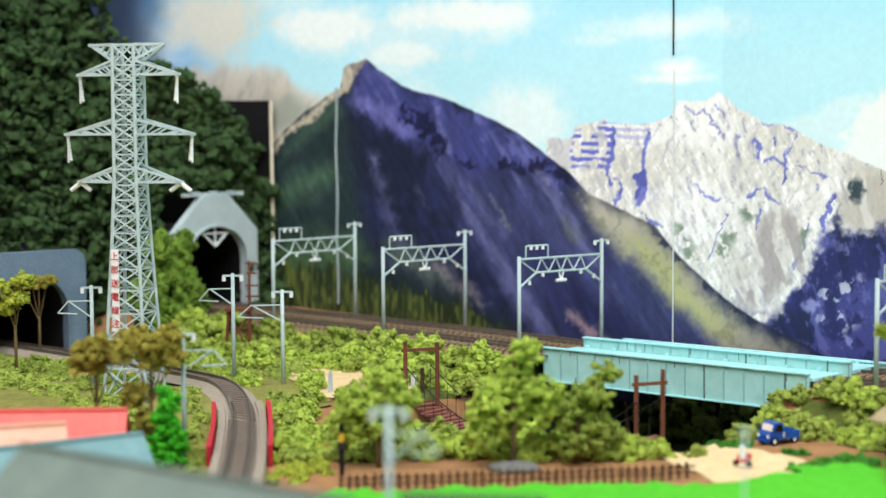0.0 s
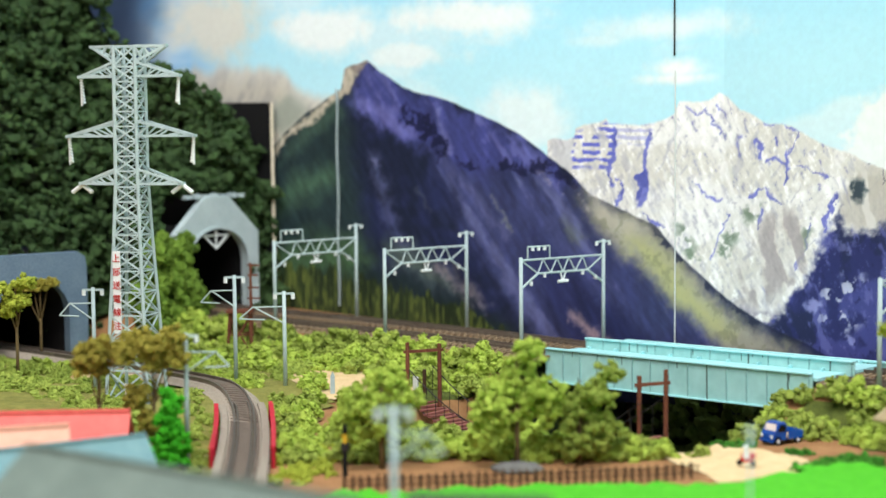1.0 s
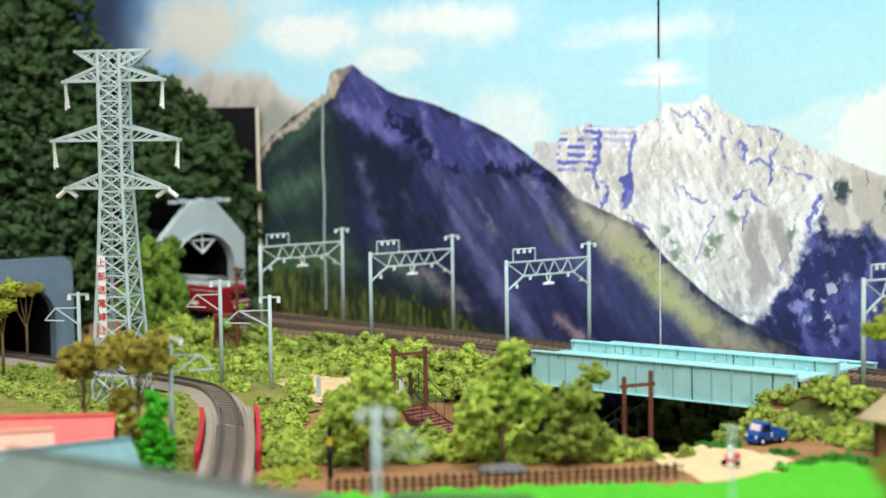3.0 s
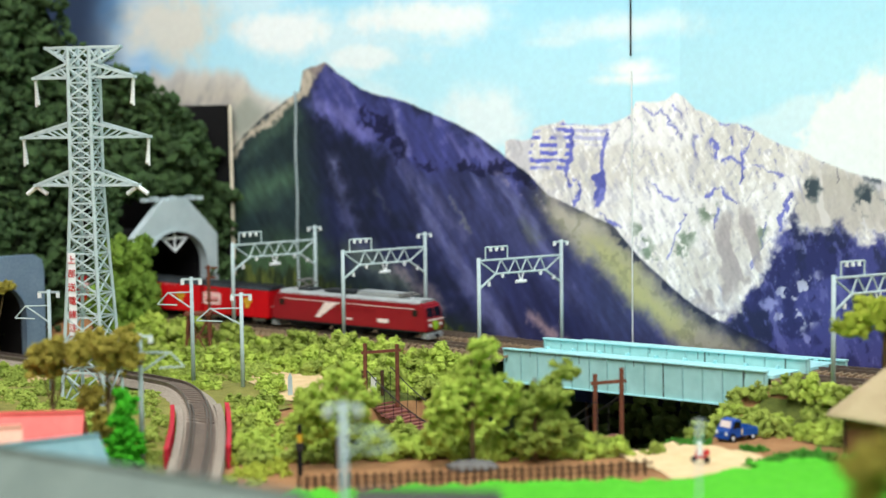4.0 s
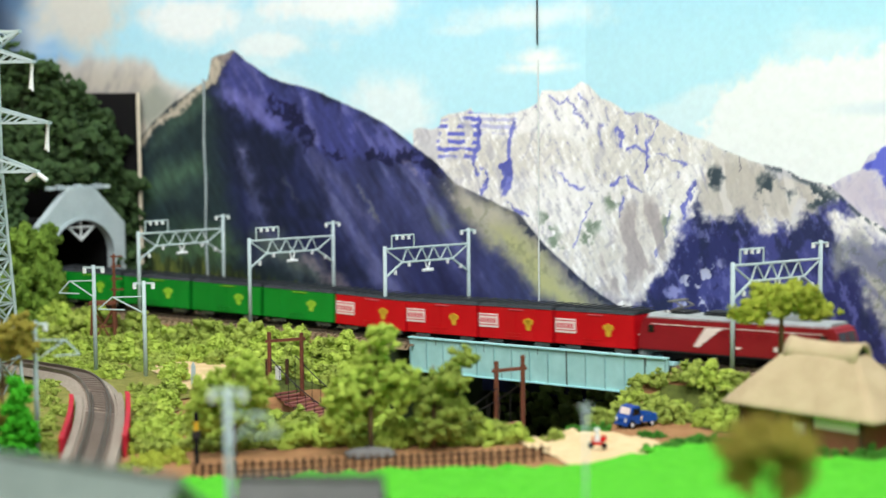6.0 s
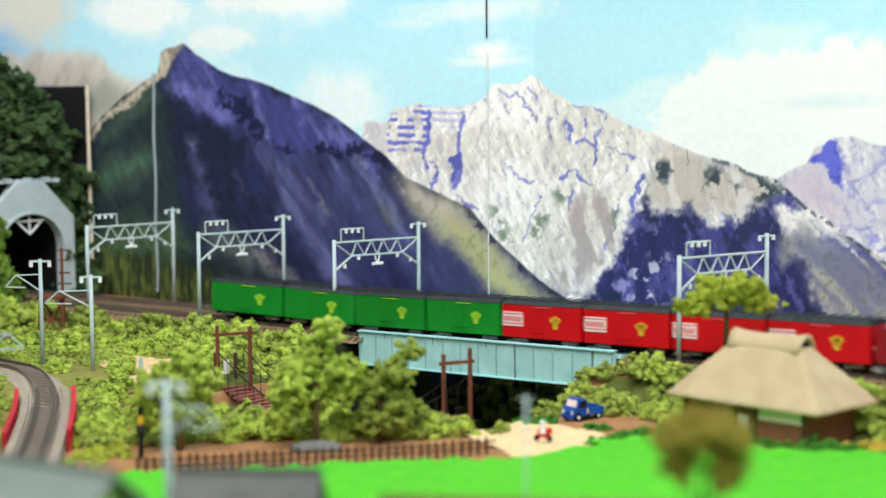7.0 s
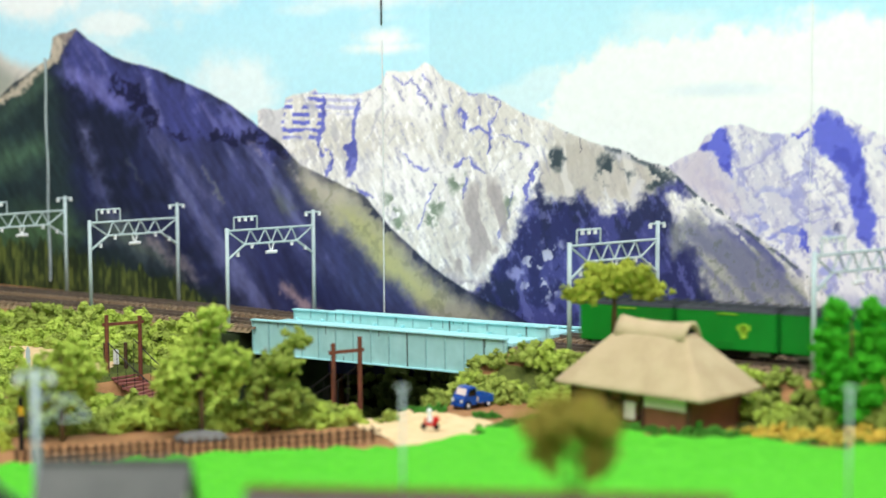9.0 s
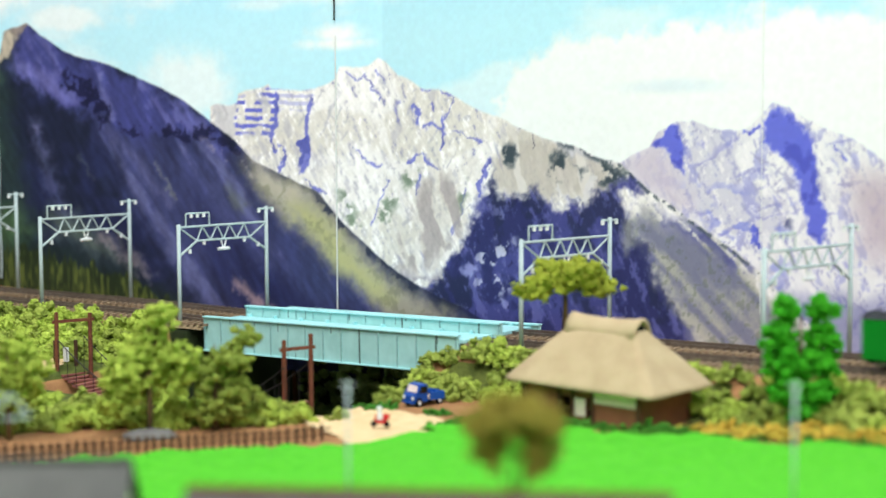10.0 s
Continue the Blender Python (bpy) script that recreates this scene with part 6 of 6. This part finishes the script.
# ---- freight train ----
def side_panel(bm, x0, x1, z0, z1, y, thick=.00025):
    box(bm, x0, x1, min(y, y + thick), max(y, y + thick), z0, z1)


def locomotive():
    t = thing("electric_locomotive", pose(-2, 0, 0), "crimson electric locomotive with grey roof gear pulling the train", "locomotive")
    L, W = .1025, .0185
    bm = bmesh.new()
    hl, hw = L / 2, W / 2
    prof = [(hl - .0010, .0048), (hl, .0060), (hl, .0105), (hl - .0022, .0190), (hl - .0040, .0205), (-hl + .0040, .0205), (-hl + .0022, .0190), (-hl, .0105), (-hl, .0060), (-hl + .0010, .0048)]
    prism(bm, prof, (1, 0, 0), (0, 0, 1), (0, -hw, 0), (0, 1, 0), W)
    bmesh.ops.bevel(bm, geom=[e for e in bm.edges], offset=.0009, segments=2, affect="EDGES")
    body = part("body", bm, M_LOCO, t)
    bm = bmesh.new()
    prism(bm, [(-hw + .0006, .0200), (hw - .0006, .0200), (hw - .003, .0220), (-hw + .003, .0220)], (0, 1, 0), (0, 0, 1), (-hl + .005, 0, 0), (1, 0, 0), L - .010)
    part("roof", bm, M_LROOF, t)
    for x0, x1, z, m in ((.004, .032, .0245, M_LROOF), (-.018, .002, .0238, M_ROOFD), (-.036, -.026, .0232, M_ROOFD)):
        bm = bmesh.new()
        box(bm, x0, x1, -.0055, .0055, .0215, z, .0006)
        part("roof_equipment", bm, m, t)
    for xc in (-.0335, .0345):
        p = new("pantograph")
        p.parent = t
        bm = bmesh.new()
        up = .0048 if xc < 0 else .0016
        for s in (-1, 1):
            rod(bm, (xc - .006, s * .0035, .0222), (xc + .004, s * .0045, .0228 + up * .55), .00045, n=5)
            rod(bm, (xc + .004, s * .0045, .0228 + up * .55), (xc - .001, s * .0040, .0228 + up), .00045, n=5)
            rod(bm, (xc - .0015 + s * .001, -.0065, .0228 + up), (xc - .0015 + s * .001, .0065, .0228 + up), .0005, n=5)
        rod(bm, (xc - .006, -.0035, .0225), (xc - .006, .0035, .0225), .0005, n=5)
        part("pantograph_arm", bm, M_ROCK, p)
        for s in (-1, 1):
            bm = bmesh.new()
            rod(bm, (xc - .004 * s, -.004, .0218), (xc - .004 * s, -.004, .0232), .0007, n=7)
            part("insulator", bm, M_WHITE, p)
    for s in (-1, 1):
        y = s * hw
        yy = s * .00012
        bm = bmesh.new()
        side_panel(bm, -hl + .008, hl - .008, .0172, .0175, y, s * .0002)
        part("pale_stripe", bm, M_CREAM, t)
        bm = bmesh.new()
        side_panel(bm, -hl + .001, hl - .001, .0048, .0054, y, s * .0002)
        part("skirt_line", bm, M_STEEL_D, t)
        bm = bmesh.new()
        for i in range(4):
            z = .0082 + .0022 * i
            prism(bm, [(-.021 + .0016 * i, z), (-.0175 + .0026 * i, z), (-.0155 + .0034 * i, z + .0022), (-.0194 + .0016 * i, z + .0022)], (1, 0, 0), (0, 0, 1), (0, y, 0), (0, s, 0), .0002)
        part("swoosh_mark", bm, M_CREAM, t, "cream diagonal swoosh mark")
        for x in (-.0005, .020):
            bm = bmesh.new()
            side_panel(bm, x, x + (.004 if x < .01 else .0070), .0085, .0095 + (.0012 if x > .01 else 0), y, s * .0002)
            part("number_bar", bm, M_CREAM, t)
        bm = bmesh.new()
        for i in range(8):
            side_panel(bm, -.016 + i * .0045, -.0125 + i * .0045, .0135, .0160, y, s * .00012)
        part("grilles", bm, M_LOCO, t)
        for e in (-1, 1):
            bm = bmesh.new()
            a = e * (hl - .0075)
            side_panel(bm, a - .0016, a + .0016, .0135, .0168, y, s * .00022)
            part("cab_side_window", bm, M_GLASS, t)
    for e in (-1, 1):
        for s in (-1, 1):
            bm = bmesh.new()
            prism(bm, [(s * .0006, 0), (s * .0074, 0), (s * .0070, .0052), (s * .0006, .0052)], (0, 1, 0), (-.25 * e, 0, .968), (e * (hl - .00075), 0, .0130), (e * .968, 0, .25), .0003)
            part("windscreen", bm, M_GLASS, t)
            bm = bmesh.new()
            rod(bm, (e * (hl - .0004), s * .0055, .0088), (e * (hl + .0004), s * .0055, .0088), .0010, n=10)
            part("headlight", bm, M_WHITE, t)
        bm = bmesh.new()
        box(bm, min(e * (hl - .004), e * (hl + .0004)), max(e * (hl - .004), e * (hl + .0004)), -hw + .0012, hw - .0012, .0012, .0046, .0005)
        part("buffer_beam", bm, M_LROOF, t, "pale grey buffer beam and steps")
        bm = bmesh.new()
        box(bm, min(e * (hl + .0001), e * (hl + .00035)), max(e * (hl + .0001), e * (hl + .00035)), -hw + .001, hw - .001, .0113, .0121)
        part("front_stripe", bm, M_CREAM, t)
        bm = bmesh.new()
        rod(bm, (e * hl, 0, .0030), (e * (hl + .0022), 0, .0030), .0008, n=6)
        part("coupler", bm, M_BLACK, t)
    bm = bmesh.new()
    rod(bm, (hl - .0002, 0, .0085), (hl + .0007, 0, .0085), .0026, n=20)
    part("head_mark", bm, M_YELLOWG, t, "round lime head mark")
    for x in (-.029, 0, .029):
        b = new("bogie")
        b.parent = t
        bm = bmesh.new()
        box(bm, x - .0105, x + .0105, -.0075, .0075, .0018, .0046, .0005)
        part("bogie_frame", bm, M_BLACK, b)
        for xx in (x - .006, x + .006):
            bm = bmesh.new()
            rod(bm, (xx, -.0052, .0026), (xx, .0052, .0026), .0026, n=14)
            part("wheelset", bm, M_STEEL_D, b)
    return t


def wagon(red):
    name = "red_box_wagon" if red else "green_box_wagon"
    t = thing(name, pose(-2, 0, 0), ("bright red box wagon with cream panel and yellow crest" if red else "bright green box wagon with a lime yellow crest"), "freight wagon", "box wagons of the train")
    L, W = .0460, .0185
    hl, hw = L / 2, W / 2
    m = M_RED if red else M_GREEN
    bm = bmesh.new()
    box(bm, -hl, hl, -hw, hw, .0047, .0206, .0003)
    part("body", bm, m, t)
    bm = bmesh.new()
    prism(bm, [(-hw - .0002, .0206), (hw + .0002, .0206), (hw - .001, .0216), (.003, .0224), (-.003, .0224), (-hw + .001, .0216)], (0, 1, 0), (0, 0, 1), (-hl - .0002, 0, 0), (1, 0, 0), L + .0004)
    part("roof", bm, M_ROOFD, t)
    bm = bmesh.new()
    for i in range(9):
        x = -hl + .0012 + (L - .0024) * i / 8
        box(bm, x - .0004, x + .0004, -hw + .0005, hw - .0005, .0224, .0229)
    part("roof_ribs", bm, M_ROOFD, t)
    for s in (-1, 1):
        y = s * hw
        bm = bmesh.new()
        side_panel(bm, -.0035, .0055, .0194, .0198, y, s * .0004)
        part("door_rail", bm, M_YELLOWG if not red else M_PINKBAR, t)
        bm = bmesh.new()
        for x in (-hl + .0008, -.0120, .0, .0120, hl - .0008):
            side_panel(bm, x - .00035, x + .00035, .0049, .0204, y, s * .00015)
        for z in (.0062, .0078):
            side_panel(bm, -.006, .004, z, z + .0003, y, s * .0003)
        part("door_ribs", bm, m, t)
        # crest: a plain stemmed shape
        f = s
        cx = .0085 * (1 if s < 0 else -1)
        bm = bmesh.new()
        for ox, oz, rr in ((-.0016, .0140, .0014), (.0016, .0140, .0014), (0, .0147, .0013), (0, .0132, .0014)):
            rod(bm, (cx + ox, y, oz), (cx + ox, y + s * .0003, oz), rr, n=12)
        prism(bm, [(cx - .0017, .0124), (cx + .0017, .0124), (cx + .0010, .0098), (cx - .0010, .0098)], (1, 0, 0), (0, 0, 1), (0, y, 0), (0, s, 0), .0003)
        part("crest", bm, M_YELLOW if red else M_YELLOWG, t, "yellow crest" if red else "lime crest")
        if red:
            px = (-.0165 if s < 0 else .0165)
            p = new("name_panel")
            p.parent = t
            bm = bmesh.new()
            side_panel(bm, px - .0060, px + .0060, .0102, .0170, y, s * .0003)
            part("panel", bm, M_CREAM, p)
            bm = bmesh.new()
            for z in (.0112, .0158):
                side_panel(bm, px - .0058, px + .0058, z, z + .0005, y + s * .0003, s * .0001)
            for k in range(5):
                side_panel(bm, px - .0052 + .0021 * k, px - .0038 + .0021 * k, .0124, .0148, y + s * .0003, s * .0001)
            part("print_mark", bm, M_PINKBAR, p)
    bm = bmesh.new()
    box(bm, -hl + .001, hl - .001, -hw + .003, hw - .003, .0030, .0047)
    box(bm, -.008, .008, -hw + .004, hw - .004, .0014, .0032)
    part("underframe", bm, M_BLACK, t)
    for x in (-.0145, .0145):
        b = new("axle")
        b.parent = t
        bm = bmesh.new()
        rod(bm, (x, -.0050, .0026), (x, .0050, .0026), .0026, n=14)
        part("wheelset", bm, M_STEEL_D, b)
        for s in (-1, 1):
            bm = bmesh.new()
            box(bm, x - .0045, x + .0045, s * .0062 - .0005, s * .0062 + .0005, .0024, .0040, .0003)
            part("spring", bm, M_LROOF if s < 0 else M_BLACK, b)
    for e in (-1, 1):
        bm = bmesh.new()
        rod(bm, (e * (hl - .001), 0, .0030), (e * (hl + .0013), 0, .0030), .0007, n=6)
        part("coupler", bm, M_BLACK, t)
    return t


loco = locomotive()
red1 = wagon(True)
green1 = wagon(False)
TRAIN = [(loco, .05125)]
at = .1025 + .0018
for k in range(4):
    TRAIN.append((red1 if k == 0 else copy_thing(red1, red1.matrix_basis), at + .0230))
    at += .0478
for k in range(4):
    TRAIN.append((green1 if k == 0 else copy_thing(green1, green1.matrix_basis), at + .0230))
    at += .0478

AX = np.linspace(-2.2, .75, 6000)
AY = np.array([track_y(v) for v in AX])
AS = np.concatenate([[0], np.cumsum(np.hypot(np.diff(AX), np.diff(AY)))])
S_REF = float(np.interp(-.2465, AX, AS))


def on_track(s):
    """The pose on the near track, s metres beyond the place where the nose is at 5.5 s."""
    def p(q):
        x = float(np.interp(S_REF + q, AS, AX))
        return Vector((x, track_y(x), rail_z(x)))
    a, b = p(s - .014), p(s + .014)
    d = b - a
    return pose(*((a + b) / 2), 0, -math.degrees(math.atan2(d.z, math.hypot(d.x, d.y))), math.degrees(math.atan2(d.y, d.x)))


def run(t):
    """How far the nose has come; the train slows a little in the middle."""
    return float(np.interp(t, [0, 4.5, 5.5, 7.0, 8.5, 10.0], [-.824, -.149, .0015, .2156, .4362, .662]))


def motions():
    for ob, back in TRAIN:
        walk(ob, [(k * .5, on_track(run(k * .5) - back)) for k in range(21)])


motions()
